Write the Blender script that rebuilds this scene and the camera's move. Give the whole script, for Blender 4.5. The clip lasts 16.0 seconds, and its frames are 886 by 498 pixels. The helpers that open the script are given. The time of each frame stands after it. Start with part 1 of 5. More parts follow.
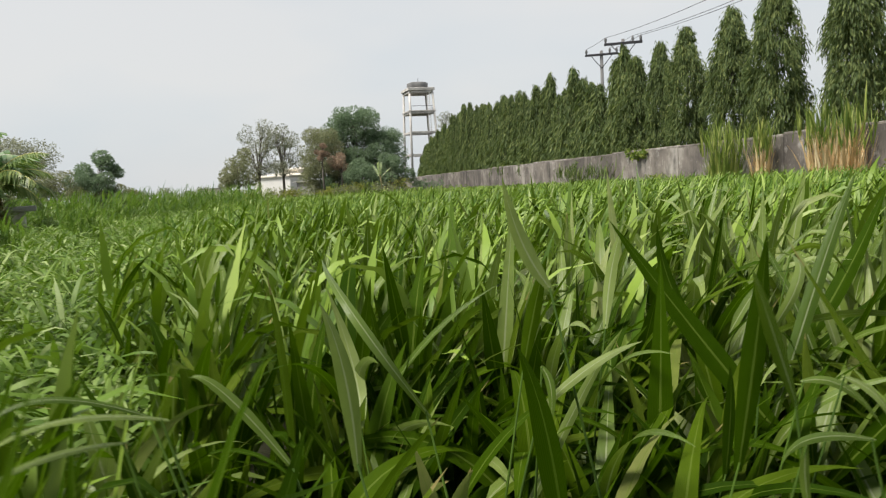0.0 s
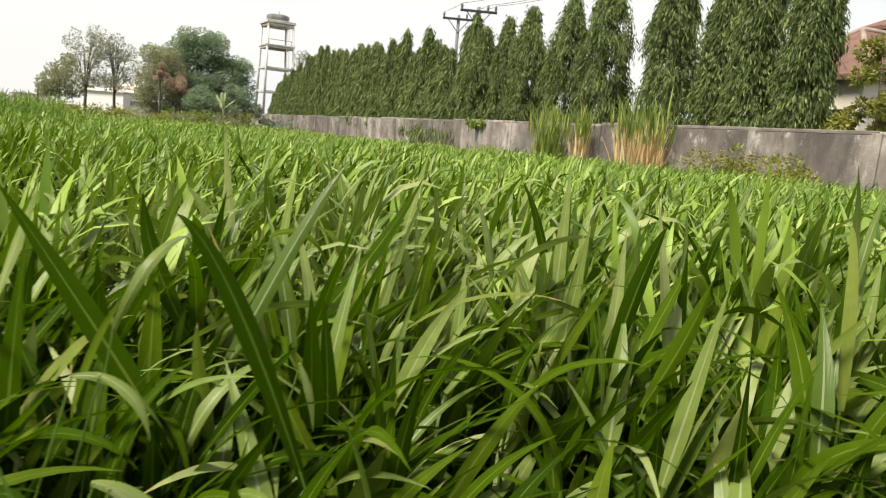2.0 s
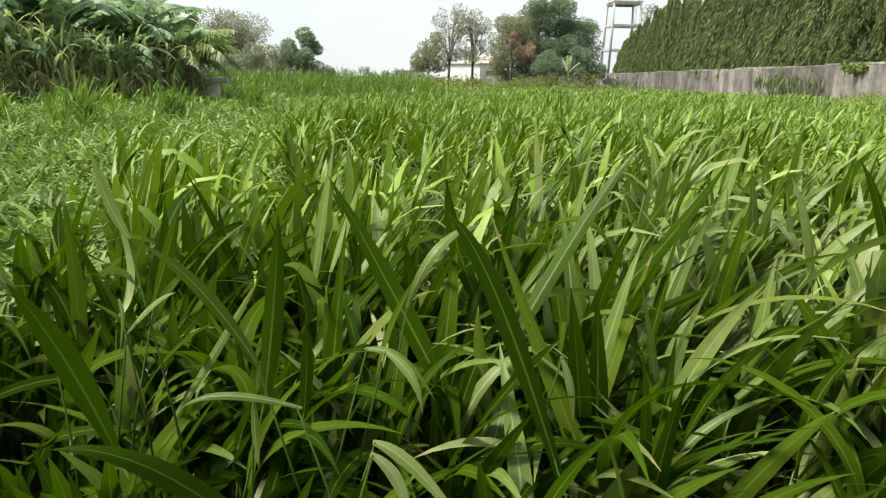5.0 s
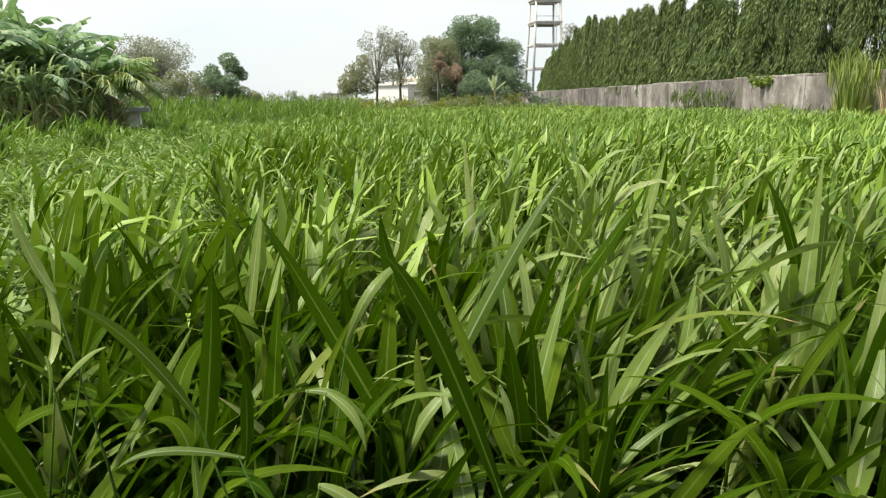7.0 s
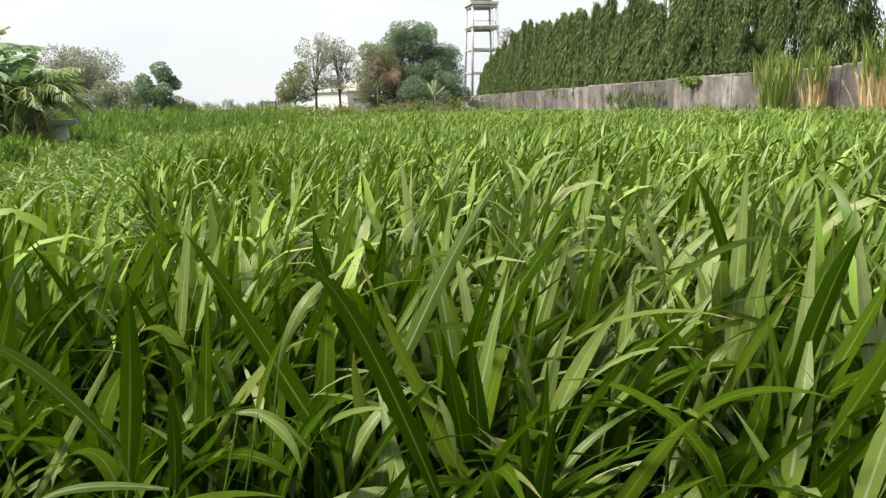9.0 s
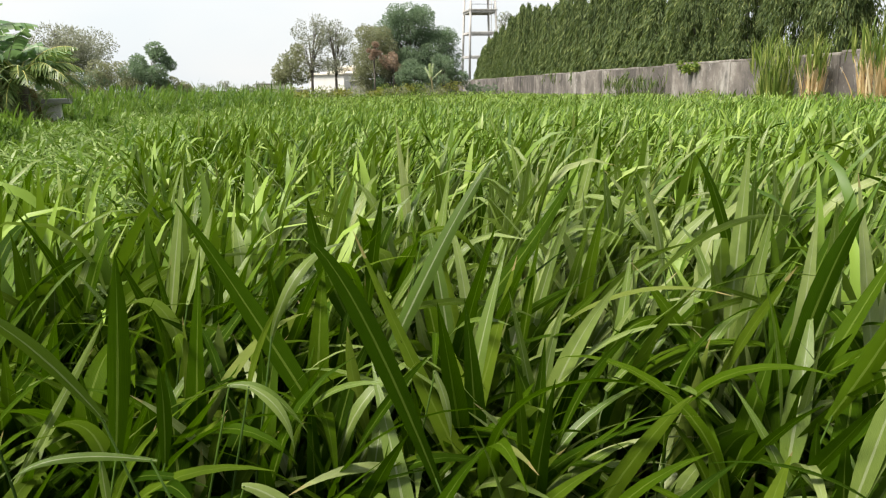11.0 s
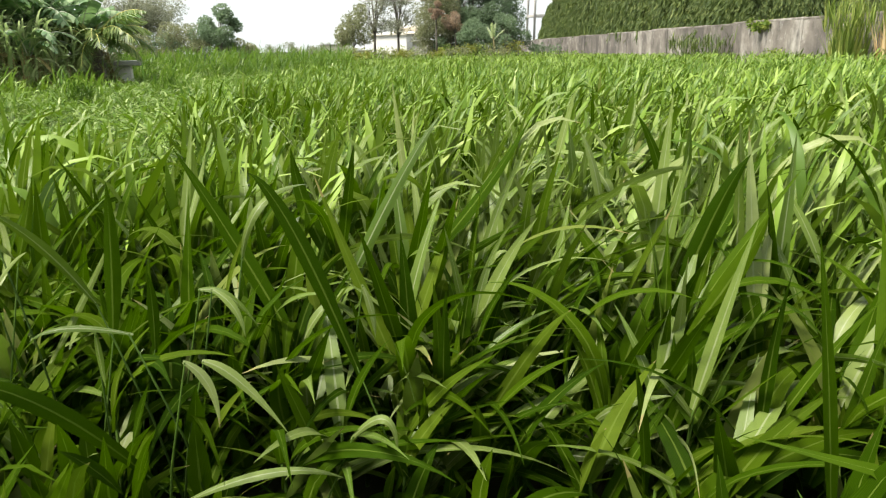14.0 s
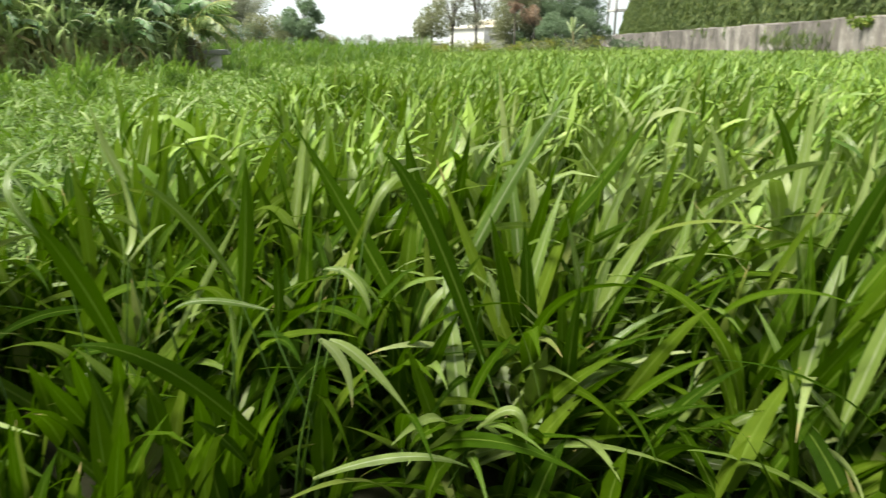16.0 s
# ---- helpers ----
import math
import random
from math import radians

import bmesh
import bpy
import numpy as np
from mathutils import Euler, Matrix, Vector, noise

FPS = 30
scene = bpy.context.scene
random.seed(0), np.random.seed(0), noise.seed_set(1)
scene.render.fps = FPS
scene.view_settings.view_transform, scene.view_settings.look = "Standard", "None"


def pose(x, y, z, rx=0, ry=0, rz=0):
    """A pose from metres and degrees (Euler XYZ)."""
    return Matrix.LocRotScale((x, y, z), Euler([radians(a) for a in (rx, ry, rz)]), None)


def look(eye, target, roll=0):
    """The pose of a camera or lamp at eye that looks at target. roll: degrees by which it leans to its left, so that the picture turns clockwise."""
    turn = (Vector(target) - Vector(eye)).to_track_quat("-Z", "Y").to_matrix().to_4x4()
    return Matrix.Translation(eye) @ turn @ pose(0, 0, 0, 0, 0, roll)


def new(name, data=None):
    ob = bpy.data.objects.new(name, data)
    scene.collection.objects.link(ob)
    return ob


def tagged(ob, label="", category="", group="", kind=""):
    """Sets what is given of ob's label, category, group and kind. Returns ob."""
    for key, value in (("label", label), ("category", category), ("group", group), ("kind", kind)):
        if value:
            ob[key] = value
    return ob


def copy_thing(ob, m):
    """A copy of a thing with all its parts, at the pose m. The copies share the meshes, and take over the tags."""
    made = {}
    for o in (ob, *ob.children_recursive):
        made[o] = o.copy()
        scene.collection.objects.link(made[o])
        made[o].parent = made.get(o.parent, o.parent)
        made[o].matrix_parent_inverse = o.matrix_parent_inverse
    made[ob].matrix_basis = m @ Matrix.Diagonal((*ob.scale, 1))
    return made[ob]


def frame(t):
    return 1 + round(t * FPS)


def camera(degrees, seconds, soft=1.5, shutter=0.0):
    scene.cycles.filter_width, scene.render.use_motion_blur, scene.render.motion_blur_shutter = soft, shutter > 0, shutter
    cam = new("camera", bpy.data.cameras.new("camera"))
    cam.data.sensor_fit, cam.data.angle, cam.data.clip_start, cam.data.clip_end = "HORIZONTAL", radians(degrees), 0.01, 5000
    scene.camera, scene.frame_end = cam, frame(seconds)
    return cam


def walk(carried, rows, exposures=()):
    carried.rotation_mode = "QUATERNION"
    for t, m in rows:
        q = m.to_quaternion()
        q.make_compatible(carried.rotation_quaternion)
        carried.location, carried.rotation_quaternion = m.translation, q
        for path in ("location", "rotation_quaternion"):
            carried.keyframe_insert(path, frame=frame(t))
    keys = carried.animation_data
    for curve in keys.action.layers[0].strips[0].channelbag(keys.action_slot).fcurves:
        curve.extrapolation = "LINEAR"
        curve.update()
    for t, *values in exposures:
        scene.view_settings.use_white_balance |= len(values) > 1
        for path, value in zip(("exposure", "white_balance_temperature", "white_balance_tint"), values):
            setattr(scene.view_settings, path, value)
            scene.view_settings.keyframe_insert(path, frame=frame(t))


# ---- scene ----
cam = camera(66.0, 16.0, soft=1.2, shutter=0.35)
PATH = [
    (0, (0.074, 0.242, 1.219), (0.086, 2.232, 1.02), -3.4),
    (0.5, (0.19, -0.019, 1.362), (0.132, 1.962, 1.093), -4.3),
    (1, (0.57, -0.06, 1.327), (0.62, 1.902, 0.944), 0.5),
    (1.5, (0.858, -0.086, 1.341), (1.234, 1.842, 0.963), 1.3),
    (2, (1.19, 0.249, 1.276), (1.639, 2.17, 0.946), 4.8),
    (2.5, (1.323, 0.306, 1.315), (1.354, 2.265, 0.915), -0.6),
    (3, (1.461, 0.29, 1.342), (1.112, 2.194, 0.839), 0.7),
    (3.5, (1.384, 0.262, 1.364), (0.843, 2.127, 0.883), -1.4),
    (3.7, (1.372, 0.249, 1.355), (0.796, 2.101, 0.866), -0.3),
    (5.8, (1.344, 0.258, 1.385), (0.939, 2.158, 0.91), 1.2),
    (6, (1.35, 0.253, 1.391), (0.99, 2.167, 0.934), 0.9),
    (6.5, (1.354, 0.254, 1.403), (1.084, 2.189, 0.973), 0.4),
    (7, (1.355, 0.235, 1.411), (1.024, 2.159, 0.977), -0.7),
    (7.5, (1.361, 0.243, 1.417), (1.047, 2.169, 0.979), -1.5),
    (8, (1.368, 0.256, 1.419), (1.085, 2.189, 0.99), -2.1),
    (8.5, (1.372, 0.263, 1.417), (1.15, 2.204, 0.991), -2.0),
    (9, (1.38, 0.274, 1.412), (1.206, 2.221, 0.989), -1.8),
    (9.5, (1.381, 0.294, 1.397), (1.266, 2.241, 0.958), -1.2),
    (9.7, (1.39, 0.296, 1.402), (1.255, 2.238, 0.942), -1.3),
    (11.8, (1.325, 0.317, 1.363), (1.162, 2.255, 0.896), -1.2),
    (12, (1.309, 0.329, 1.367), (1.185, 2.271, 0.907), -1.8),
    (12.5, (1.301, 0.346, 1.364), (1.207, 2.288, 0.897), -3.8),
    (13, (1.439, 0.249, 1.367), (1.328, 2.196, 0.926), -3.6),
    (13.3, (1.617, 0.083, 1.37), (1.412, 2.003, 0.848), -2.7),
    (13.5, (1.726, 0.046, 1.369), (1.403, 1.939, 0.808), -2.2),
    (14, (1.775, -0.02, 1.387), (1.437, 1.868, 0.819), -1.5),
    (14.5, (1.709, -0.037, 1.402), (1.163, 1.81, 0.863), -1.5),
    (15, (1.61, -0.053, 1.373), (0.922, 1.748, 0.839), -1.7),
    (15.5, (1.566, -0.051, 1.359), (0.863, 1.737, 0.806), -0.3),
    (16, (1.602, -0.011, 1.354), (1.072, 1.828, 0.774), -0.8),
]
walk(cam, [(t, look(eye, target, roll)) for t, eye, target, roll in PATH],
     exposures=[(0, 0.2, 6450, 11), (0.5, 0.32, 6750, 12), (1.0, 0.46, 6850, 12), (2.0, 0.66, 6900, 12), (3.0, 0.6, 6750, 10), (3.5, 0.66, 6600, 8), (6.0, 0.65, 6500, 6), (9.0, 0.62, 6500, 11), (12.5, 0.63, 6550, 10), (14.5, 0.92, 6600, 6), (16, 0.97, 6500, 4)])

# ---- world and sun ----
world = bpy.data.worlds.new("hazy_sky")
scene.world = world
world.use_nodes = True
wn = world.node_tree
wn.nodes.clear()
w_out = wn.nodes.new("ShaderNodeOutputWorld")
w_bg = wn.nodes.new("ShaderNodeBackground")
w_sky = wn.nodes.new("ShaderNodeTexSky")
w_sky.sky_type = "NISHITA"
w_sky.sun_disc = False
SUN_ELEVATION, SUN_AZIMUTH = radians(60), radians(243)
w_sky.sun_elevation = SUN_ELEVATION
w_sky.sun_rotation = SUN_AZIMUTH
w_sky.dust_density = 4.0
w_sky.air_density = 1.2
w_scale = wn.nodes.new("ShaderNodeVectorMath")
w_scale.operation = "SCALE"
w_scale.inputs["Scale"].default_value = 0.10
w_geo = wn.nodes.new("ShaderNodeTexCoord")
w_map = wn.nodes.new("ShaderNodeMapping")
w_map.inputs["Scale"].default_value = (1.0, 1.0, 2.6)
w_map.inputs["Location"].default_value = (0.35, 0.2, 0.0)
w_noise = wn.nodes.new("ShaderNodeTexNoise")
w_noise.inputs["Scale"].default_value = 1.3
w_noise.inputs["Detail"].default_value = 4.0
w_ramp = wn.nodes.new("ShaderNodeValToRGB")
w_ramp.color_ramp.elements[0].position = 0.50
w_ramp.color_ramp.elements[0].color = (0.650, 0.690, 0.706, 1)
w_ramp.color_ramp.elements[1].position = 0.66
w_ramp.color_ramp.elements[1].color = (0.725, 0.73, 0.715, 1)
w_mix = wn.nodes.new("ShaderNodeMix")
w_mix.data_type = "RGBA"
w_mix.inputs[0].default_value = 0.85
wn.links.new(w_geo.outputs["Generated"], w_map.inputs["Vector"])
wn.links.new(w_map.outputs[0], w_noise.inputs["Vector"])
wn.links.new(w_noise.outputs["Fac"], w_ramp.inputs["Fac"])
wn.links.new(w_sky.outputs["Color"], w_scale.inputs[0])
wn.links.new(w_scale.outputs["Vector"], w_mix.inputs[6])
wn.links.new(w_ramp.outputs["Color"], w_mix.inputs[7])
# a hazy sky is paler at the horizon than overhead
w_sep = wn.nodes.new("ShaderNodeSeparateXYZ")
w_rise = wn.nodes.new("ShaderNodeMapRange")
w_rise.interpolation_type = "SMOOTHSTEP"
w_rise.inputs["From Min"].default_value = 0.22
w_rise.inputs["From Max"].default_value = 0.95
w_rise.inputs["To Min"].default_value = 1.0
w_rise.inputs["To Max"].default_value = 0.66
wn.links.new(w_geo.outputs["Generated"], w_sep.inputs[0])
wn.links.new(w_sep.outputs["Z"], w_rise.inputs["Value"])
wn.links.new(w_rise.outputs["Result"], w_bg.inputs["Strength"])
wn.links.new(w_mix.outputs[2], w_bg.inputs["Color"])
wn.links.new(w_bg.outputs[0], w_out.inputs[0])

sun_data = bpy.data.lights.new("sun", "SUN")
sun_data.energy = 5.0
sun_data.angle = radians(20)
sun_data.color = (1.0, 0.95, 0.85)
sun = new("sun", sun_data)
sun_way = Vector((math.sin(SUN_AZIMUTH) * math.cos(SUN_ELEVATION), math.cos(SUN_AZIMUTH) * math.cos(SUN_ELEVATION), math.sin(SUN_ELEVATION)))
sun.matrix_world = look(sun_way * 60, (0, 0, 0))

RNG = np.random.default_rng(7)


# ---- materials ----
def material(name):
    m = bpy.data.materials.new(name)
    m.use_nodes = True
    t = m.node_tree
    t.nodes.clear()
    out = t.nodes.new("ShaderNodeOutputMaterial")
    return m, t, out


def node(t, kind, **inputs):
    n = t.nodes.new(kind)
    for key, value in inputs.items():
        n.inputs[key.replace("_", " ")].default_value = value
    return n


def ramp(t, source, stops):
    r = t.nodes.new("ShaderNodeValToRGB")
    e = r.color_ramp.elements
    while len(e) < len(stops):
        e.new(0.5)
    for el, (p, c) in zip(e, stops):
        el.position, el.color = p, (*c, 1)
    t.links.new(source, r.inputs["Fac"])
    return r.outputs["Color"]


def math_node(t, op, a, b=None):
    n = t.nodes.new("ShaderNodeMath")
    n.operation = op
    for i, v in enumerate((a, b)):
        if v is None:
            continue
        if isinstance(v, (int, float)):
            n.inputs[i].default_value = v
        else:
            t.links.new(v, n.inputs[i])
    return n.outputs[0]


def mix_color(t, fac, a, b, blend="MIX"):
    n = t.nodes.new("ShaderNodeMix")
    n.data_type, n.blend_type = "RGBA", blend
    for i, v in ((0, fac), (6, a), (7, b)):
        if isinstance(v, (int, float)):
            n.inputs[i].default_value = v
        elif isinstance(v, tuple):
            n.inputs[i].default_value = (*v, 1)
        else:
            t.links.new(v, n.inputs[i])
    return n.outputs[2]


def random_value(t):
    """One number for each leaf: island and object together."""
    geo = t.nodes.new("ShaderNodeNewGeometry")
    info = t.nodes.new("ShaderNodeObjectInfo")
    return math_node(t, "FRACT", math_node(t, "ADD", geo.outputs["Random Per Island"], math_node(t, "MULTIPLY", info.outputs["Random"], 7.31)))


def leaf_material(name, stops, rib=None, gloss=0.42, through_amount=0.3, through_color=(0.25, 0.42, 0.05), tip=None, scale=30.0, shine=0.28, patch=0.5, ior=1.45):
    m, t, out = material(name)
    rnd = random_value(t)
    col = ramp(t, rnd, stops)
    tex = t.nodes.new("ShaderNodeTexCoord")
    big = node(t, "ShaderNodeTexNoise", Scale=0.35, Detail=2.0)
    geo = t.nodes.new("ShaderNodeNewGeometry")
    t.links.new(geo.outputs["Position"], big.inputs["Vector"])
    col = mix_color(t, patch, col, ramp(t, big.outputs["Fac"], [(0.35, (0.62, 0.66, 0.55)), (0.65, (1.25, 1.2, 1.1))]), "MULTIPLY")
    fine = node(t, "ShaderNodeTexNoise", Scale=scale, Detail=3.0)
    t.links.new(geo.outputs["Position"], fine.inputs["Vector"])
    col = mix_color(t, 0.45, col, ramp(t, fine.outputs["Fac"], [(0.3, (0.72, 0.75, 0.68)), (0.7, (1.18, 1.15, 1.05))]), "MULTIPLY")
    p = node(t, "ShaderNodeBsdfPrincipled", Roughness=gloss)
    p.inputs["IOR"].default_value = ior
    p.inputs["Specular IOR Level"].default_value = shine
    if rib or tip:
        uv = t.nodes.new("ShaderNodeSeparateXYZ")
        t.links.new(tex.outputs["UV"], uv.inputs[0])
    if rib:
        off = math_node(t, "ABSOLUTE", math_node(t, "SUBTRACT", uv.outputs[0], 0.5))
        line = math_node(t, "LESS_THAN", off, math_node(t, "SUBTRACT", 0.075, math_node(t, "MULTIPLY", uv.outputs[1], 0.065)))
        wave = math_node(t, "SINE", math_node(t, "MULTIPLY", uv.outputs[0], 95.0))
        col = mix_color(t, math_node(t, "MULTIPLY", math_node(t, "ADD", wave, 1.0), 0.10), col, (0.07, 0.15, 0.006))
        col = mix_color(t, math_node(t, "MULTIPLY", line, 0.6), col, rib)
        bump = node(t, "ShaderNodeBump", Strength=0.25, Distance=0.0012)
        t.links.new(math_node(t, "ADD", wave, math_node(t, "MULTIPLY", line, 3.0)), bump.inputs["Height"])
        t.links.new(bump.outputs[0], p.inputs["Normal"])
    if tip:
        near_tip = math_node(t, "MULTIPLY", math_node(t, "GREATER_THAN", math_node(t, "ADD", uv.outputs[1], math_node(t, "MULTIPLY", fine.outputs["Fac"], 0.25)), 1.06), math_node(t, "GREATER_THAN", rnd, 0.86))
        col = mix_color(t, math_node(t, "MULTIPLY", near_tip, 0.8), col, tip)
    t.links.new(col, p.inputs["Base Color"])
    tr = t.nodes.new("ShaderNodeBsdfTranslucent")
    t.links.new(mix_color(t, 0.6, col, through_color), tr.inputs["Color"])
    mx = t.nodes.new("ShaderNodeMixShader")
    mx.inputs[0].default_value = through_amount
    t.links.new(p.outputs[0], mx.inputs[1])
    t.links.new(tr.outputs[0], mx.inputs[2])
    t.links.new(mx.outputs[0], out.inputs[0])
    return m


def rough_material(name, stops, scale=3.0, stretch=(1, 1, 1), rough=0.85, bump=0.3, fine_scale=40.0, vary=0.0, metal=0.0, depth=0.02):
    """A weathered surface: broad stains from stops, fine grain and relief, and a difference of tone between objects."""
    m, t, out = material(name)
    tex = t.nodes.new("ShaderNodeNewGeometry")
    mp = node(t, "ShaderNodeMapping")
    mp.inputs["Scale"].default_value = stretch
    t.links.new(tex.outputs["Position"], mp.inputs["Vector"])
    n1 = node(t, "ShaderNodeTexNoise", Scale=scale, Detail=6.0, Roughness=0.65)
    t.links.new(mp.outputs[0], n1.inputs["Vector"])
    fac = n1.outputs["Fac"]
    if vary:
        info = t.nodes.new("ShaderNodeObjectInfo")
        fac = math_node(t, "ADD", fac, math_node(t, "MULTIPLY", math_node(t, "SUBTRACT", info.outputs["Random"], 0.5), vary))
    col = ramp(t, fac, stops)
    n2 = node(t, "ShaderNodeTexNoise", Scale=fine_scale, Detail=4.0)
    t.links.new(tex.outputs["Position"], n2.inputs["Vector"])
    col = mix_color(t, 0.6, col, ramp(t, n2.outputs["Fac"], [(0.3, (0.75, 0.75, 0.75)), (0.7, (1.2, 1.2, 1.2))]), "MULTIPLY")
    p = node(t, "ShaderNodeBsdfPrincipled", Roughness=rough, Metallic=metal)
    p.inputs["Specular IOR Level"].default_value = 0.3
    t.links.new(col, p.inputs["Base Color"])
    b = node(t, "ShaderNodeBump", Strength=bump, Distance=depth)
    t.links.new(n2.outputs["Fac"], b.inputs["Height"])
    t.links.new(b.outputs[0], p.inputs["Normal"])
    t.links.new(p.outputs[0], out.inputs[0])
    return m


# base colour lowered to carry the shade inside the near canopy
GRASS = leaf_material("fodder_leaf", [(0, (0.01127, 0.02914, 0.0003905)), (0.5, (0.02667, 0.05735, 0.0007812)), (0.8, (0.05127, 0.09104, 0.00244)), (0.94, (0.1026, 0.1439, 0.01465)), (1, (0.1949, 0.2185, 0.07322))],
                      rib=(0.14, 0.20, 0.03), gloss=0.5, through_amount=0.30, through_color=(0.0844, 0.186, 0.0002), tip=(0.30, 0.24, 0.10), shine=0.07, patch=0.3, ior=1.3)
# silvery base colour stands in for sky sheen on up-facing leaves
GRASS_SHEEN = leaf_material("fodder_leaf_sheen", [(0.0, (0.05991, 0.1065, 0.01023)), (0.4, (0.1256, 0.184, 0.03215)), (0.8, (0.1932, 0.2499, 0.07162)), (1.0, (0.2899, 0.334, 0.1352))], rib=(0.34, 0.38, 0.21), gloss=0.36, through_amount=0.25, through_color=(0.15, 0.26, 0.002), tip=(0.30, 0.24, 0.10), shine=0.4, patch=0.3)
# lit copy of the fodder leaf: the open field's brightness is put into its colour
GRASS_FAR = leaf_material("fodder_leaf_lit", [(0.0, (0.046, 0.102, 0.005)), (0.3, (0.108, 0.190, 0.014)), (0.65, (0.168, 0.264, 0.030)), (0.88, (0.220, 0.318, 0.056)), (1.0, (0.31, 0.385, 0.13))], gloss=0.5, through_amount=0.16, through_color=(0.21, 0.362, 0.001), scale=6.0, shine=0.4)
GRASS_LOW = leaf_material("meadow_leaf", [(0.0, (0.05755, 0.1192, 0.01069)), (0.35, (0.111, 0.1958, 0.0285)), (0.7, (0.1798, 0.2703, 0.06649)), (1.0, (0.3288, 0.4036, 0.19))], gloss=0.5, through_amount=0.28, through_color=(0.166, 0.303, 0.0081), scale=12.0, shine=0.25, patch=0.8)
GRASS_DARK = leaf_material("tall_dark_leaf", [(0, (0.03888, 0.09807, 0.0108)), (0.5, (0.0864, 0.1684, 0.01944)), (1, (0.1728, 0.2505, 0.0486))], gloss=0.45, through_amount=0.3, scale=8.0)
STALK = rough_material("green_stalk", [(0.3, (0.022, 0.052, 0.001)), (0.7, (0.045, 0.090, 0.003))], scale=12, rough=0.85, bump=0.1, vary=0.3)
ASHOKA = leaf_material("weeping_leaf", [(0.0, (0.05869, 0.09292, 0.03827)), (0.45, (0.09785, 0.1422, 0.05502)), (0.8, (0.1689, 0.2181, 0.07894)), (1.0, (0.2935, 0.3414, 0.1256))], gloss=0.55, through_amount=0.30, through_color=(0.20, 0.28, 0.04), scale=1.2)
# far tree leaves: haze is painted in as raised, greyed base colours
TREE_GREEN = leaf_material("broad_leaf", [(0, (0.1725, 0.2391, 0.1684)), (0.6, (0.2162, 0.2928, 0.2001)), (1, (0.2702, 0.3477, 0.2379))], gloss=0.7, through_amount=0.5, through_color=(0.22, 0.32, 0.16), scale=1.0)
TREE_GREY = leaf_material("haze_grey_leaf", [(0, (0.2256, 0.25, 0.1938)), (0.6, (0.3046, 0.3313, 0.2562)), (1, (0.4061, 0.4312, 0.3375))], gloss=0.7, through_amount=0.5, through_color=(0.3, 0.3, 0.2), scale=1.0)
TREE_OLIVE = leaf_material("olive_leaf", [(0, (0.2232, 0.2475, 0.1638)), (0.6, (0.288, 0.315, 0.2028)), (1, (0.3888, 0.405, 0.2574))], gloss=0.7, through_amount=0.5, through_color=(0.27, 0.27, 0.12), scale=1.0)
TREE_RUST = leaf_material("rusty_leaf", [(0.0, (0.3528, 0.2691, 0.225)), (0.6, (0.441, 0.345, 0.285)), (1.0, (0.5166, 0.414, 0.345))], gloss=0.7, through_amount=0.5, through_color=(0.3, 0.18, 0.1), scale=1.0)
# banana leaf colour is lifted for haze as well
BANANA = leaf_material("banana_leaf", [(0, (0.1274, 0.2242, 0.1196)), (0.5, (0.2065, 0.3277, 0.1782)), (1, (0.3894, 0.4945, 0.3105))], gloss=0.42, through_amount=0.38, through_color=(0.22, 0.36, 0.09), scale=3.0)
# raised above leaf colour in place of gloss and light within the thicket
THICKET = leaf_material("thicket_leaf", [(0, (0.2835, 0.36, 0.187)), (0.5, (0.441, 0.53, 0.297)), (1, (0.693, 0.72, 0.473))], gloss=0.5, through_amount=0.5, through_color=(0.40, 0.54, 0.18), scale=5.0)
BANANA_DRY = leaf_material("dry_banana_leaf", [(0, (0.1679, 0.1397, 0.0594)), (0.5, (0.2806, 0.2354, 0.1078)), (1, (0.4255, 0.3542, 0.1936))], gloss=0.7, through_amount=0.2, through_color=(0.3, 0.25, 0.08), scale=3.0)
DROOP = leaf_material("drooping_leaf", [(0, (0.29, 0.39, 0.15)), (0.5, (0.46, 0.57, 0.25)), (1, (0.74, 0.78, 0.42))], gloss=0.5, through_amount=0.5, through_color=(0.3, 0.38, 0.1), scale=5.0)
PALM_RIB = rough_material("palm_rib", [(0.3, (0.42, 0.40, 0.10)), (0.7, (0.60, 0.55, 0.20))], scale=8, rough=0.6, bump=0.1)
PALM = leaf_material("palm_leaflet", [(0, (0.07225, 0.1188, 0.0405)), (0.6, (0.136, 0.1936, 0.063)), (1, (0.255, 0.2904, 0.108))], gloss=0.4, through_amount=0.25, scale=4.0)
BUSH = leaf_material("yellowish_leaf", [(0, (0.13, 0.16, 0.04)), (0.6, (0.25, 0.27, 0.07)), (1, (0.40, 0.38, 0.12))], gloss=0.5, through_amount=0.4, through_color=(0.34, 0.36, 0.04), scale=4.0)
STRAW = leaf_material("straw_reed", [(0, (0.4968, 0.3564, 0.189)), (0.5, (0.756, 0.5724, 0.336)), (1, (0.9288, 0.7992, 0.567))], gloss=0.6, through_amount=0.2, through_color=(0.5, 0.3, 0.1), scale=6.0)
STRAW_DARK = leaf_material("dead_frond", [(0.0, (0.187, 0.1105, 0.0595)), (0.5, (0.34, 0.2295, 0.1275)), (1.0, (0.51, 0.391, 0.255))], gloss=0.7, through_amount=0.2, through_color=(0.3, 0.18, 0.08), scale=6.0)
REED = leaf_material("green_reed", [(0, (0.09, 0.15, 0.033)), (0.5, (0.198, 0.27, 0.0605)), (1, (0.432, 0.456, 0.143))], gloss=0.5, through_amount=0.3, scale=6.0)
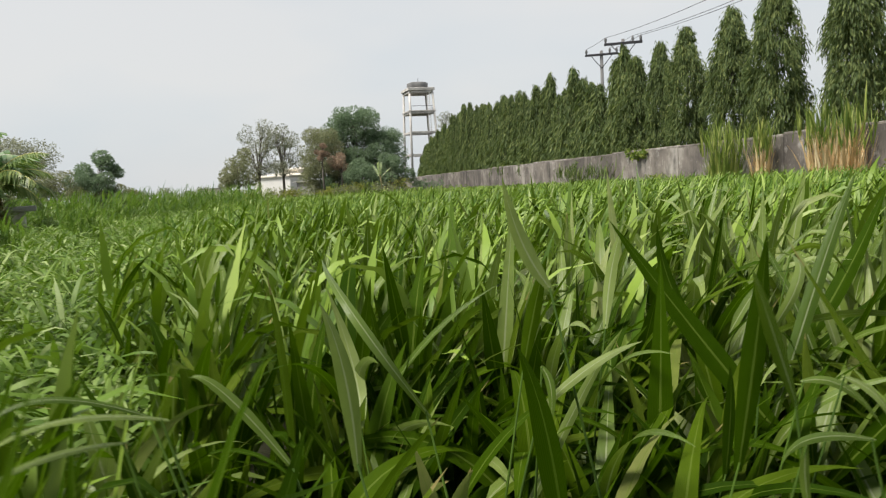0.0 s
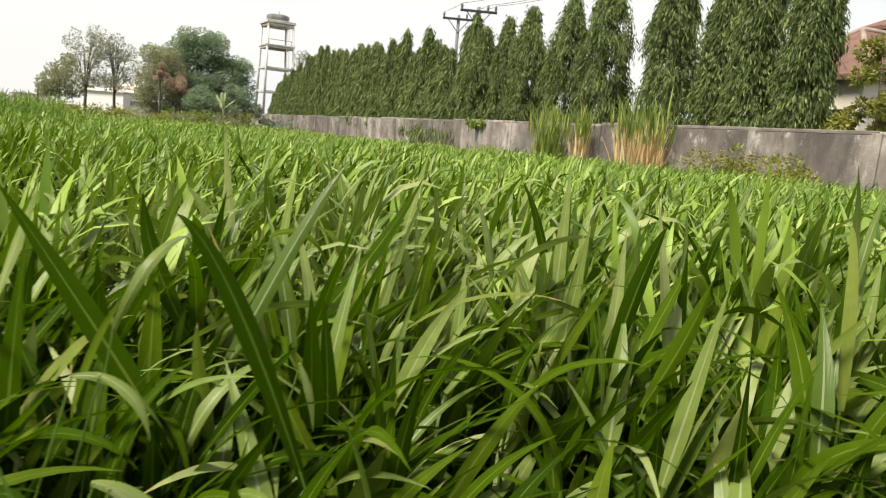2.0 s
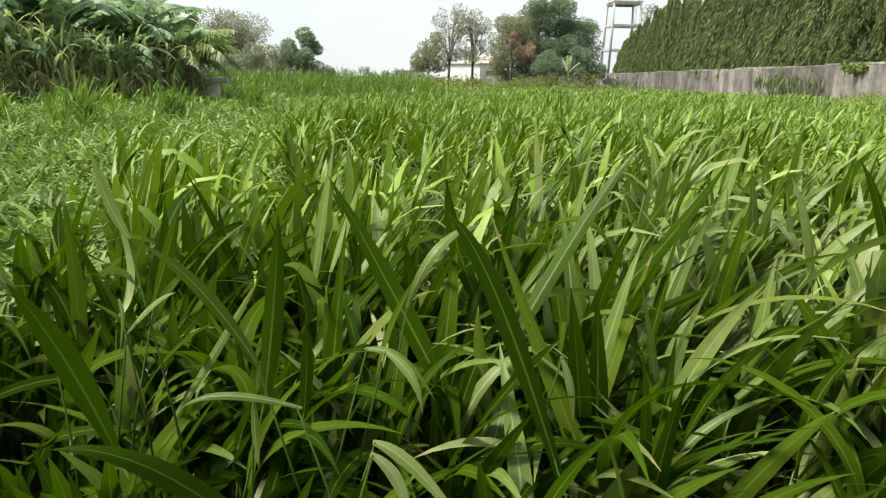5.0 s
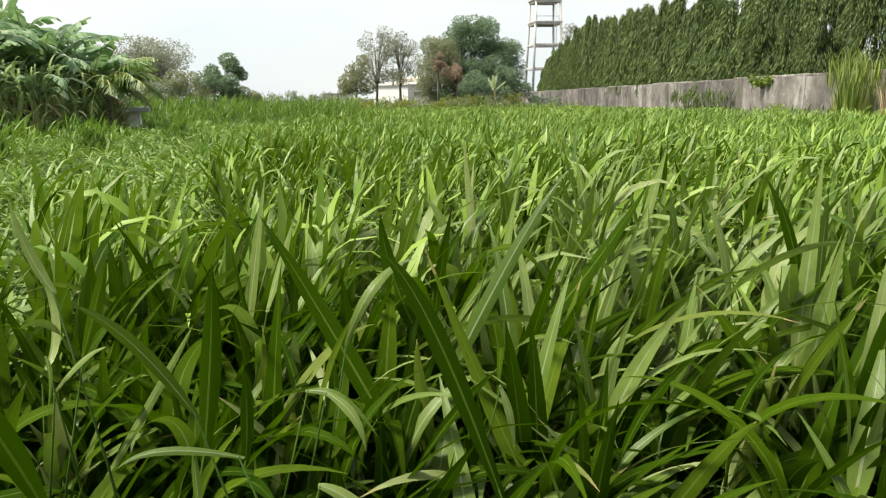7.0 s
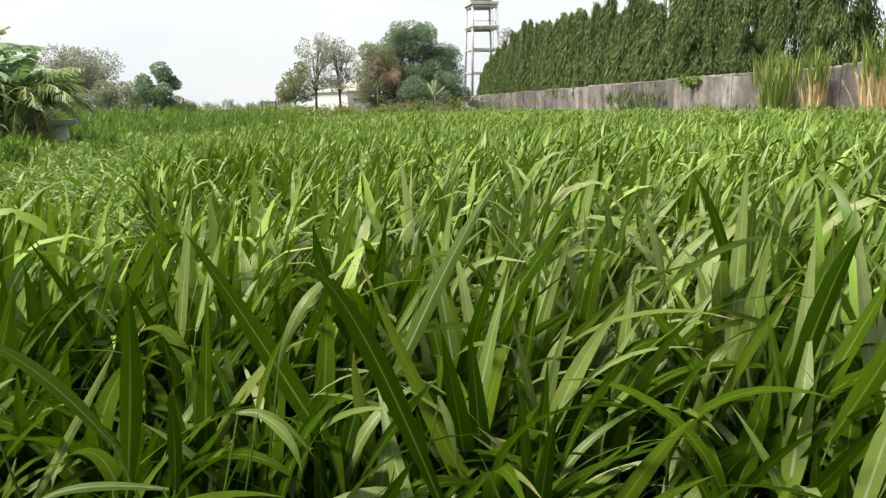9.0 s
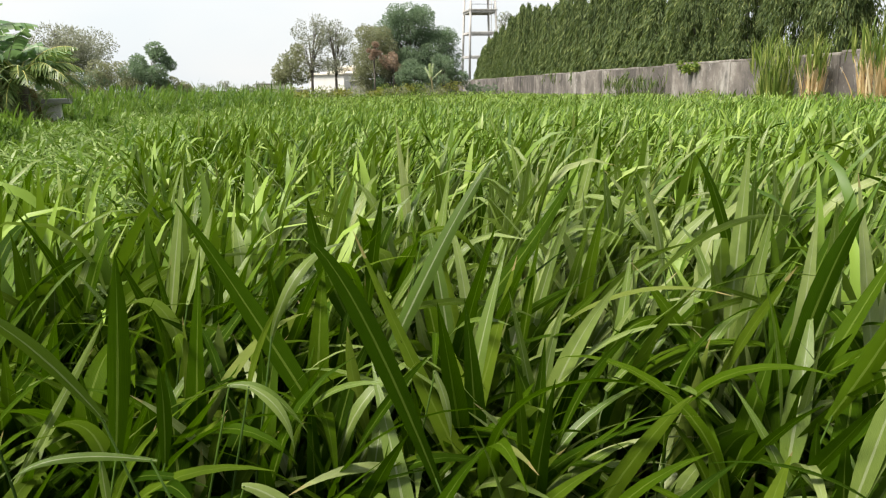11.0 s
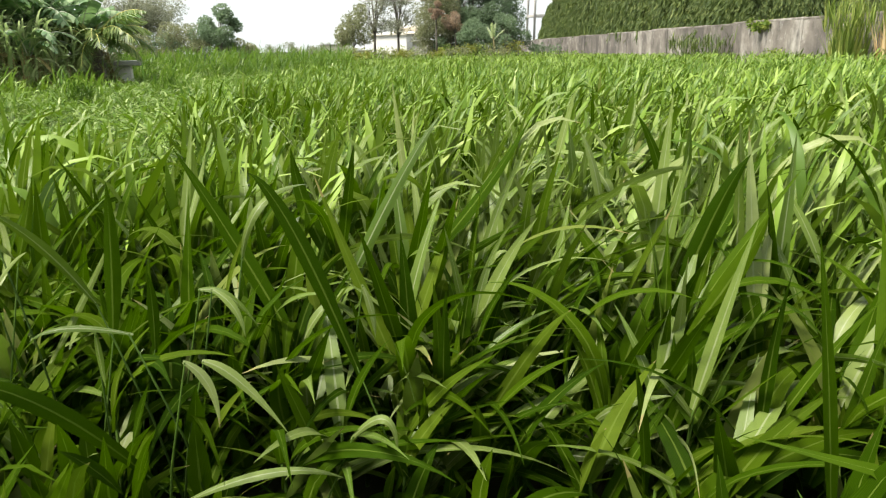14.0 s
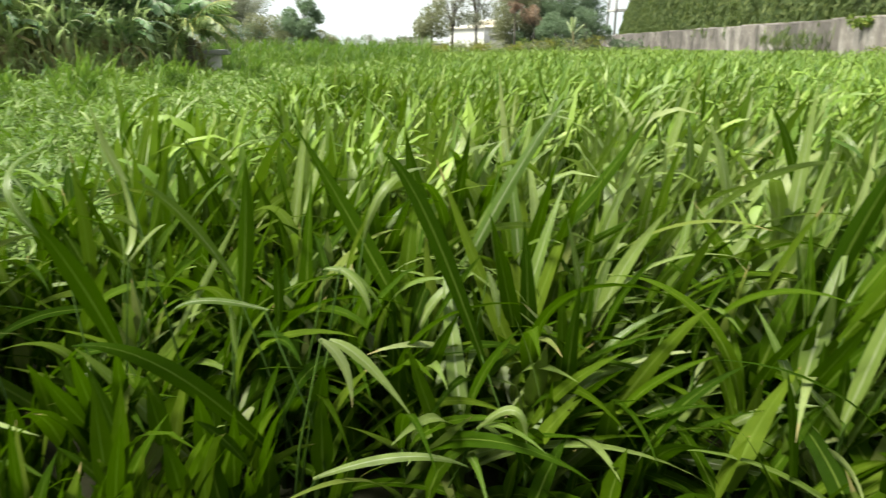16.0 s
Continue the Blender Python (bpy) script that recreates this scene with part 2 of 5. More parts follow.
BARK = rough_material("grey_bark", [(0.3, (0.10, 0.085, 0.07)), (0.7, (0.22, 0.20, 0.17))], scale=5, stretch=(1, 1, 0.3), rough=0.9, bump=0.5)
PALE_BARK = rough_material("pale_stem", [(0.3, (0.35, 0.36, 0.28)), (0.7, (0.55, 0.55, 0.46))], scale=5, stretch=(1, 1, 0.3), rough=0.8)
PSEUDO = rough_material("banana_stem", [(0.3, (0.12, 0.12, 0.05)), (0.7, (0.24, 0.20, 0.10))], scale=4, stretch=(1, 1, 0.2), rough=0.7)
# soil colour lowered so that gaps between the plants read as shade
EARTH = rough_material("field_earth", [(0.25, (0.018, 0.018, 0.009)), (0.55, (0.032, 0.034, 0.014)), (0.8, (0.06, 0.06, 0.026))], scale=0.6, rough=0.95, bump=0.8, fine_scale=9.0)


def plaster_material(name):
    """Old plaster: blotches of damp, runs of dirt from the top, lime bloom in spots, and bays of different age."""
    m, t, out = material(name)
    geo = t.nodes.new("ShaderNodeNewGeometry")
    info = t.nodes.new("ShaderNodeObjectInfo")

    def noise_at(scale, stretch, detail=5.0, rough=0.6):
        mp = node(t, "ShaderNodeMapping")
        mp.inputs["Scale"].default_value = stretch
        t.links.new(geo.outputs["Position"], mp.inputs["Vector"])
        n = node(t, "ShaderNodeTexNoise", Scale=scale, Detail=detail, Roughness=rough)
        t.links.new(mp.outputs[0], n.inputs["Vector"])
        return n.outputs["Fac"]
    blotch = noise_at(0.45, (1, 1, 0.9), 6.0, 0.62)
    age = math_node(t, "MULTIPLY", math_node(t, "SUBTRACT", info.outputs["Random"], 0.5), 0.22)
    col = ramp(t, math_node(t, "ADD", blotch, age), [(0.30, (0.080, 0.069, 0.062)), (0.45, (0.135, 0.118, 0.105)), (0.58, (0.225, 0.198, 0.172)), (0.72, (0.42, 0.39, 0.35))])
    runs = noise_at(1.3, (1, 1, 0.28), 6.0, 0.7)
    col = mix_color(t, ramp(t, runs, [(0.47, (0, 0, 0)), (0.66, (0.8, 0.8, 0.8))]), col, (0.06, 0.054, 0.05))
    lime = noise_at(2.2, (1, 1, 0.6), 6.0, 0.75)
    col = mix_color(t, ramp(t, lime, [(0.57, (0, 0, 0)), (0.68, (0.75, 0.75, 0.75))]), col, (0.52, 0.50, 0.47))
    fine = noise_at(22.0, (1, 1, 1))
    col = mix_color(t, 0.6, col, ramp(t, fine, [(0.3, (0.75, 0.75, 0.75)), (0.7, (1.2, 1.2, 1.2))]), "MULTIPLY")
    p = node(t, "ShaderNodeBsdfPrincipled", Roughness=0.92)
    t.links.new(col, p.inputs["Base Color"])
    b = node(t, "ShaderNodeBump", Strength=0.4, Distance=0.02)
    t.links.new(math_node(t, "ADD", fine, lime), b.inputs["Height"])
    t.links.new(b.outputs[0], p.inputs["Normal"])
    t.links.new(p.outputs[0], out.inputs[0])
    return m


WALL = plaster_material("stained_plaster")
COPING = rough_material("lime_coping", [(0.3, (0.13, 0.115, 0.10)), (0.55, (0.24, 0.215, 0.19)), (0.75, (0.44, 0.41, 0.37))], scale=1.6, rough=0.9, fine_scale=20.0, vary=0.25)
CONCRETE = rough_material("weathered_concrete", [(0.3, (0.36, 0.345, 0.325)), (0.7, (0.66, 0.635, 0.60))], scale=0.7, stretch=(1, 1, 0.4), rough=0.9)
TANK = rough_material("tank_concrete", [(0.3, (0.10, 0.10, 0.10)), (0.7, (0.22, 0.22, 0.22))], scale=0.7, stretch=(1, 1, 0.4), rough=0.9)
ROOF = rough_material("roof_tile", [(0.3, (0.11, 0.062, 0.05)), (0.7, (0.19, 0.112, 0.085))], scale=1.5, rough=0.8, fine_scale=10.0)
RIDGE = rough_material("ridge_tile", [(0.3, (0.22, 0.16, 0.13)), (0.7, (0.36, 0.29, 0.25))], scale=2.0, rough=0.8)
CREAM = rough_material("cream_paint", [(0.3, (0.68, 0.62, 0.52)), (0.7, (0.80, 0.75, 0.66))], scale=0.8, rough=0.8, bump=0.1)
WHITEWASH = rough_material("whitewash", [(0.3, (0.72, 0.70, 0.67)), (0.7, (0.86, 0.84, 0.81))], scale=0.3, rough=0.85, bump=0.1)
GREY_PAINT = rough_material("dull_grey_wall", [(0.3, (0.30, 0.29, 0.28)), (0.7, (0.45, 0.44, 0.42))], scale=0.4, rough=0.85)
DARK = rough_material("dark_opening", [(0.3, (0.02, 0.02, 0.022)), (0.7, (0.045, 0.045, 0.05))], scale=2, rough=0.4)
STEEL = rough_material("dull_steel", [(0.3, (0.035, 0.035, 0.04)), (0.7, (0.08, 0.08, 0.085))], scale=3, rough=0.6, metal=0.4)


# ---- mesh helpers ----
def quick_mesh(name, verts, faces, uv=None, smooth=True):
    verts, faces = np.asarray(verts, np.float32), np.asarray(faces, np.int32)
    me = bpy.data.meshes.new(name)
    k = faces.shape[1]
    me.vertices.add(len(verts))
    me.vertices.foreach_set("co", verts.ravel())
    me.loops.add(faces.size)
    me.loops.foreach_set("vertex_index", faces.ravel())
    me.polygons.add(len(faces))
    me.polygons.foreach_set("loop_start", np.arange(0, faces.size, k, dtype=np.int32))
    me.polygons.foreach_set("use_smooth", np.full(len(faces), smooth))
    if uv is not None:
        layer = me.uv_layers.new(name="UVMap")
        layer.data.foreach_set("uv", np.asarray(uv, np.float32)[faces.ravel()].ravel())
    me.update(calc_edges=True)
    return me


def part_mesh(name, me, mat, parent=None, label=""):
    ob = new(name, me)
    if not me.materials:
        me.materials.append(mat)
    if parent:
        ob.parent = parent
    return tagged(ob, label=label) if label else ob


def part(name, bm, mat, parent=None, label=""):
    me = bpy.data.meshes.new(name)
    bm.to_mesh(me)
    bm.free()
    return part_mesh(name, me, mat, parent, label)


def box(bm, size, centre, rot=None, bevel=0.0):
    made = bmesh.ops.create_cube(bm, size=1.0)["verts"]
    m = Matrix.Translation(centre) @ (rot or Matrix()) @ Matrix.Diagonal((*size, 1))
    bmesh.ops.transform(bm, matrix=m, verts=made)
    if bevel:
        edges = list({e for v in made for e in v.link_edges})
        bmesh.ops.bevel(bm, geom=edges, offset=bevel, segments=1, affect="EDGES")


def tube(bm, points, radii, sides=8):
    """A tapered tube along points, closed at both ends."""
    rings, last = [], None
    for i, p in enumerate(points):
        p = Vector(p)
        a = Vector(points[max(i - 1, 0)])
        b = Vector(points[min(i + 1, len(points) - 1)])
        d = (b - a).normalized()
        u = d.orthogonal().normalized() if last is None else (last - d * last.dot(d)).normalized()
        last = u
        v = d.cross(u)
        rings.append([bm.verts.new(p + radii[i] * (math.cos(2 * math.pi * k / sides) * u + math.sin(2 * math.pi * k / sides) * v)) for k in range(sides)])
    for r0, r1 in zip(rings, rings[1:]):
        for k in range(sides):
            f = bm.faces.new((r0[k], r0[(k + 1) % sides], r1[(k + 1) % sides], r1[k]))
            f.smooth = True
    bm.faces.new(rings[0][::-1])
    bm.faces.new(rings[-1])


def thing(name, place, label, category, group="", kind="", rz=0.0):
    ob = new(name)
    ob.matrix_world = pose(*place, 0, 0, rz)
    return tagged(ob, label, category, group, kind)


def blades(base, phi, tilt, curl, length, width, segs=6, cols=3, twist=None, crease=0.16, bend=1.6):
    """Ribbon leaves, all at once: arrays in, vertices, quads and leaf coordinates out."""
    n = len(phi)
    s = np.linspace(0, 1, segs + 1)
    th = tilt[:, None] + curl[:, None] * s[None] ** bend
    mid = 0.5 * (th[:, 1:] + th[:, :-1])
    step = (length / segs)[:, None]
    r = np.concatenate([np.zeros((n, 1)), np.cumsum(np.sin(mid) * step, 1)], 1)
    z = np.concatenate([np.zeros((n, 1)), np.cumsum(np.cos(mid) * step, 1)], 1)
    d = np.stack([np.cos(phi), np.sin(phi), np.zeros(n)], 1)
    side = np.stack([-np.sin(phi), np.cos(phi), np.zeros(n)], 1)
    up = np.array([0, 0, 1.0])
    centre = base[:, None] + d[:, None] * r[..., None] + up * z[..., None]
    tangent = d[:, None] * np.sin(th)[..., None] + up * np.cos(th)[..., None]
    normal = np.cross(np.broadcast_to(side[:, None], tangent.shape), tangent)
    tw = (np.zeros(n) if twist is None else twist)[:, None] * s[None]
    side_t = side[:, None] * np.cos(tw)[..., None] + normal * np.sin(tw)[..., None]
    normal = normal * np.cos(tw)[..., None] - side[:, None] * np.sin(tw)[..., None]
    prof = np.where(s < 0.3, 0.45 + 0.55 * np.sin(s / 0.3 * math.pi / 2), np.maximum(1 - (np.maximum(s - 0.3, 0) / 0.7) ** 1.45, 0.012))
    half = 0.5 * width[:, None] * prof[None]
    off = np.linspace(-1, 1, cols)
    verts = centre[:, :, None] + side_t[:, :, None] * (half[..., None] * off)[..., None] - normal[:, :, None] * (crease * half[..., None] * np.abs(off))[..., None] * (1 if cols > 2 else 0)
    uv = np.stack(np.broadcast_arrays((off[None, None] + 1) / 2, s[None, :, None]), -1)
    uv = np.broadcast_to(uv, (n, segs + 1, cols, 2)).reshape(-1, 2)
    i, j = np.meshgrid(np.arange(segs), np.arange(cols - 1), indexing="ij")
    a = (i * cols + j).ravel()
    quad = np.stack([a, a + 1, a + cols + 1, a + cols], 1)
    faces = (quad[None] + (np.arange(n) * (segs + 1) * cols)[:, None, None]).reshape(-1, 4)
    return verts.reshape(-1, 3), faces, uv


def leaf_cards(centre, way, length, width, fold=0.25):
    """Small pointed leaves, four corners each with a fold: two triangles on either side of the rib."""
    n = len(centre)
    way = way / np.linalg.norm(way, axis=1)[:, None]
    other = RNG.normal(size=(n, 3))
    side = np.cross(way, other)
    side /= np.linalg.norm(side, axis=1)[:, None]
    nor = np.cross(side, way)
    L, W = length[:, None], width[:, None]
    v = np.stack([centre, centre + way * L * 0.45 + side * W / 2 + nor * W * fold, centre + way * L, centre + way * L * 0.45 - side * W / 2 + nor * W * fold], 1)
    f = (np.array([[0, 1, 2], [0, 2, 3]])[None] + 4 * np.arange(n)[:, None, None]).reshape(-1, 3)
    return v.reshape(-1, 3), f


# ---- ground ----
bm = bmesh.new()
bmesh.ops.create_grid(bm, x_segments=90, y_segments=90, size=1.0)
for v in bm.verts:
    x, y = v.co.x, v.co.y
    X, Y = math.copysign(abs(x) ** 3, x) * 900, math.copysign(abs(y) ** 3, y) * 900
    v.co = Vector((X, Y, 0.05 * noise.noise(Vector((X * 0.3, Y * 0.3, 0))) * (1 if max(abs(X), abs(Y)) < 60 else 0)))
tagged(part("ground", bm, EARTH), "field earth darkened like shade under the grass, reaching the horizon", "ground", kind="structure")


# ---- boundary wall ----
def wall_x(y):
    return 17.93 - 0.16 * y


WALL_TURN = math.degrees(math.atan(0.16))
wall = thing("wall_boundary", (wall_x(0), 0, 0), "long grey-brown plastered boundary wall with damp streaks", "wall", kind="structure", rz=WALL_TURN)
wall_step = 1 / math.cos(math.atan(0.16))
bay_meshes = []
for v in range(6):
    bm = bmesh.new()
    box(bm, (0.2, 3.985, 2.22), (0, 0, 1.11 - 0.05), bevel=0.012)
    me = bpy.data.meshes.new("panel")
    bm.to_mesh(me)
    bm.free()
    bay_meshes.append(me)
bm = bmesh.new()
box(bm, (0.206, 3.99, 0.11), (0, 0, 2.222), bevel=0.02)
coping_mesh = bpy.data.meshes.new("coping")
bm.to_mesh(coping_mesh)
bm.free()
for k in range(52):
    y = -3 + 4 * k
    p = part_mesh("panel", bay_meshes[k % 6], WALL, wall)
    p.matrix_basis = pose(0.012 * ((k * 7) % 5 - 2), y, 0.02 * ((k * 5) % 4 - 2))
    c = part_mesh("coping", coping_mesh, COPING, wall)
    c.matrix_basis = pose(0.012 * ((k * 7) % 5 - 2), y, 0.02 * ((k * 5) % 4 - 2))
for k in (3, 4, 5, 8):
    bm = bmesh.new()
    box(bm, (0.05, 0.28, 2.2), (-0.125, -1 + 4 * k, 1.09), bevel=0.01)
    part("pilaster", bm, WALL, wall)


# ---- trees ----
def crown_points(n, shells):
    """Points spread through many leafy clumps; each clump is (centre, radius)."""
    weight = np.array([r ** 2 for _, r in shells])
    pick = RNG.choice(len(shells), n, p=weight / weight.sum())
    c = np.array([s[0] for s in shells])[pick]
    r = np.array([s[1] for s in shells])[pick]
    d = RNG.normal(size=(n, 3))
    d /= np.linalg.norm(d, axis=1)[:, None]
    rad = r * RNG.uniform(0.35, 1.05, n) ** 0.5
    return c + d * rad[:, None] * np.array([1, 1, 0.8]), d


def broad_tree(name, place, height, spread, label, leaf_mat=None, leaves=3500, leaf=0.35, clumps=26, seed=1, bare=0.0, stem=0.18, low=0.3, group="", limbs=7, crown_label=""):
    """A tree with a tapered trunk, limbs and a crown of leafy clumps."""
    rnd = random.Random(seed)
    t = thing(name, place, label, "tree", group)
    bm = bmesh.new()
    fork = height * low
    tube(bm, [(0, 0, -0.1), (0.05 * rnd.uniform(-1, 1), 0, fork * 0.5), (0.1 * rnd.uniform(-1, 1), 0.1, fork), (0.2 * rnd.uniform(-1, 1), 0, height * 0.75)], [stem * 1.3, stem, stem * 0.85, stem * 0.25])
    part("trunk", bm, BARK, t)
    shells = []
    for k in range(clumps):
        a = rnd.uniform(0, 2 * math.pi)
        zz = rnd.uniform(0.0, 1.0)
        rr = spread * (0.25 + 0.75 * math.sin(math.pi * (0.15 + 0.75 * zz))) * math.sqrt(rnd.uniform(0.05, 1.0))
        c = (rr * math.cos(a), rr * math.sin(a), fork + (height - fork) * (0.08 + 0.84 * zz))
        shells.append((c, spread * rnd.uniform(0.24, 0.42)))
    for k in range(limbs):
        c, r = shells[k * len(shells) // limbs]
        z0 = fork * rnd.uniform(0.75, 1.3)
        bm = bmesh.new()
        mid = (c[0] * 0.45, c[1] * 0.45, z0 + (c[2] - z0) * 0.6)
        tube(bm, [(0, 0, z0), mid, c], [stem * 0.55, stem * 0.32, stem * 0.07], 6)
        for j in range(3):
            d = Vector((rnd.uniform(-1, 1), rnd.uniform(-1, 1), rnd.uniform(0, 1.2))) * r * 1.1
            tube(bm, [mid, Vector(mid) * 0.4 + Vector(c) * 0.6 + d * 0.4, Vector(c) + d], [stem * 0.2, stem * 0.12, stem * 0.03], 5)
        part("limb", bm, BARK, t)
    leaves = int(leaves * 1.7)
    leaf *= 0.8
    pts, out = crown_points(leaves, shells)
    way = out + RNG.normal(scale=0.6, size=out.shape) + np.array([0, 0, -0.25])
    v, f = leaf_cards(pts, way, leaf * RNG.uniform(0.6, 1.3, leaves), leaf * 0.55 * RNG.uniform(0.7, 1.2, leaves))
    part_mesh("crown", quick_mesh("crown", v, f), leaf_mat or TREE_GREEN, t, crown_label)
    return t


def weeping_tree(place, height, radius, seed, label, tufts=460, per=54, taper=0.30, leaf=0.58, pointed=0.0):
    """A slender columnar tree with hanging leaves, bare at no height above the wall."""
    rnd = random.Random(seed)
    t = thing("weeping_mast_tree", place, label, "tree", "mast trees behind the wall")
    bm = bmesh.new()
    tube(bm, [(0, 0, -0.1), (0.03, 0.02, height * 0.4), (0.02 * rnd.uniform(-3, 3), 0, height * 0.8), (0.1 * rnd.uniform(-1, 1), 0.05, height * 0.985)], [0.11, 0.085, 0.045, 0.008])
    part("trunk", bm, BARK, t)
    tz = RNG.uniform(0.24, 0.985, tufts)
    ang = RNG.uniform(0, 2 * math.pi, tufts)
    prof = np.minimum(1.0, (1.0 - tz) / taper) ** 0.9 * (0.92 + 0.16 * np.clip((0.62 - tz) / 0.4, 0, 1))
    prof = prof ** (1 + pointed)
    rad = radius * prof * RNG.uniform(0.2, 1.12, tufts) ** 0.5 * (0.90 + 0.18 * np.sin(ang * 3 + tz * 20 + seed))
    root = np.stack([rad * np.cos(ang), rad * np.sin(ang), tz * height], 1)
    pick = np.repeat(np.arange(tufts), per)
    n = len(pick)
    size = np.repeat(RNG.uniform(0.75, 1.3, tufts), per)
    out = np.stack([np.cos(ang), np.sin(ang), np.zeros(tufts)], 1)[pick]
    drop = RNG.uniform(0, 1, n)
    c = root[pick] + RNG.normal(scale=0.095, size=(n, 3)) * size[:, None] + out * (0.16 * drop * size)[:, None]
    c[:, 2] -= 0.60 * drop * size
    way = out * (0.7 - 0.55 * drop)[:, None] + np.array([0, 0, -1.2]) + RNG.normal(scale=0.30, size=(n, 3))
    v, f = leaf_cards(c, way, leaf * size * RNG.uniform(0.24, 0.50, n), leaf * size * RNG.uniform(0.05, 0.095, n))
    part_mesh("crown", quick_mesh("crown", v, f), ASHOKA, t)
    for k in range(9):
        a, zz = rnd.uniform(0, 6.28), height * rnd.uniform(0.25, 0.85)
        bm = bmesh.new()
        l = radius * 0.75 * (1.05 - zz / height) ** 0.6
        tube(bm, [(0, 0, zz), (l * 0.5 * math.cos(a), l * 0.5 * math.sin(a), zz + 0.1), (l * math.cos(a), l * math.sin(a), zz - 0.12)], [0.025, 0.016, 0.006], 5)
        part("branch", bm, BARK, t)
    return t


TREE_LABEL = "slender weeping mast tree with hanging dark leaves behind the wall"
kinds = [weeping_tree((wall_x(y) + 1.3, y, 0), h, r * 0.88, 10 + k, TREE_LABEL) for k, (y, h, r) in enumerate([(18.6, 8.6, 0.74), (20.6, 8.5, 0.78), (24.9, 9.2, 1.0), (29.1, 8.9, 1.25), (32.2, 8.5, 1.2), (36.2, 8.5, 1.2)])]
rows = [22.4, 39.3, 42.0, 44.6, 13.9, 11.4, 8.8]
y = 46.6
while y < 137:
    rows.append(y)
    y += RNG.uniform(1.5, 2.1)
heights = (8.6, 8.5, 9.2, 8.8, 8.5, 8.6)
far_kinds = []
for k, y in enumerate(rows):
    far = y > 44
    grow = (RNG.uniform(0.87, 1.12) if far else RNG.uniform(0.95, 1.05)) * (8.3 + 2.1 * min(max((y - 48) / 34, 0), 1) - 3.2 * min(max((y - 108) / 28, 0), 1))
    at = pose(wall_x(y) + (1.95 if far else 1.3) + RNG.uniform(-0.25, 0.25), y, 0, 0, 0, RNG.uniform(0, 360))
    if far and len(far_kinds) < 6:
        far_kinds.append(weeping_tree((0, 0, 0), 8.6, 1.45, 60 + k, TREE_LABEL, tufts=300, per=36, taper=0.62, leaf=1.0, pointed=0.6))
        o, tall = far_kinds[-1], 8.6
    elif far:
        o, tall = copy_thing(far_kinds[k % len(far_kinds)], Matrix()), 8.6
    else:
        o, tall = copy_thing(kinds[(k * 5 + 1) % 6 if k else 1], Matrix()), heights[(k * 5 + 1) % 6 if k else 1]
    o.matrix_basis = at @ Matrix.Diagonal((1, 1, grow / tall, 1))


def polar(az, d):
    """A place on the ground by bearing (degrees right of ahead) and distance from the standing point."""
    return (1.37 + d * math.sin(radians(az)), 0.26 + d * math.cos(radians(az)), 0)


broad_tree("spreading_tree", polar(-7.3, 96), 12.4, 4.0, "large dense haze-paled green tree behind the far field edge", leaves=20000, leaf=0.32, clumps=56, seed=3, low=0.10, stem=0.3)
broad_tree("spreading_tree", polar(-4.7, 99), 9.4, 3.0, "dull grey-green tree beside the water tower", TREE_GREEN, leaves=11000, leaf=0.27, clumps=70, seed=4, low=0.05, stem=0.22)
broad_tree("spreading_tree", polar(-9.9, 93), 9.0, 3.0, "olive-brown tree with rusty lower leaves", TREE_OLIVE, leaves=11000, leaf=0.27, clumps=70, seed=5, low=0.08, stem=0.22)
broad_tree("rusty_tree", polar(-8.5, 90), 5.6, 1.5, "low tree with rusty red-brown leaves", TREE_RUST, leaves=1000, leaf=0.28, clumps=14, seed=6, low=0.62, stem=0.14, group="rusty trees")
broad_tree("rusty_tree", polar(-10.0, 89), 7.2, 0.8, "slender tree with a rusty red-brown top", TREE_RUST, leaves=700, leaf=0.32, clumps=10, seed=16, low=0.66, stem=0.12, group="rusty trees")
broad_tree("broadleaf_shrub", polar(-8.7, 91), 3.8, 1.9, "low haze-paled shrub under the rusty tree", leaves=2600, leaf=0.3, clumps=16, seed=18, low=0.05, stem=0.12)
broad_tree("broadleaf_shrub", polar(-6.8, 89), 4.4, 2.5, "low haze-paled shrub under the large tree", leaves=3600, leaf=0.3, clumps=18, seed=7, low=0.05, stem=0.12)
broad_tree("broadleaf_shrub", polar(-4.4, 91), 5.2, 2.6, "low haze-paled shrub beside the large tree", TREE_GREEN, leaves=3000, leaf=0.3, clumps=18, seed=17, low=0.05, stem=0.12)
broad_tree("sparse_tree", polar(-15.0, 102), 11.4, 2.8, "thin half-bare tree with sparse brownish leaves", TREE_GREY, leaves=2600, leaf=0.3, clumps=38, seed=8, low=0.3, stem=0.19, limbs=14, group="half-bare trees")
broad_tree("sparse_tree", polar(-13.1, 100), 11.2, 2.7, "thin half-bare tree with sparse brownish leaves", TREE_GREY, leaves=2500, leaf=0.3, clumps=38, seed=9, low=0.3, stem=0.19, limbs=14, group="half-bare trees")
broad_tree("small_tree", polar(-16.7, 95), 6.9, 2.7, "small haze-paled green tree at the field edge", TREE_OLIVE, leaves=2600, leaf=0.36, clumps=22, seed=12, low=0.3, stem=0.13)
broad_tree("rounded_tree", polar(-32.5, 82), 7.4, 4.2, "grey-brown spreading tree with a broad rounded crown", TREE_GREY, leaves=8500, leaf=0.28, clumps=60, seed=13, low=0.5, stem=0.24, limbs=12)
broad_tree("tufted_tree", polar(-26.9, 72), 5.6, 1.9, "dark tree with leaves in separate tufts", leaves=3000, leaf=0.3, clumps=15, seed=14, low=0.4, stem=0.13)
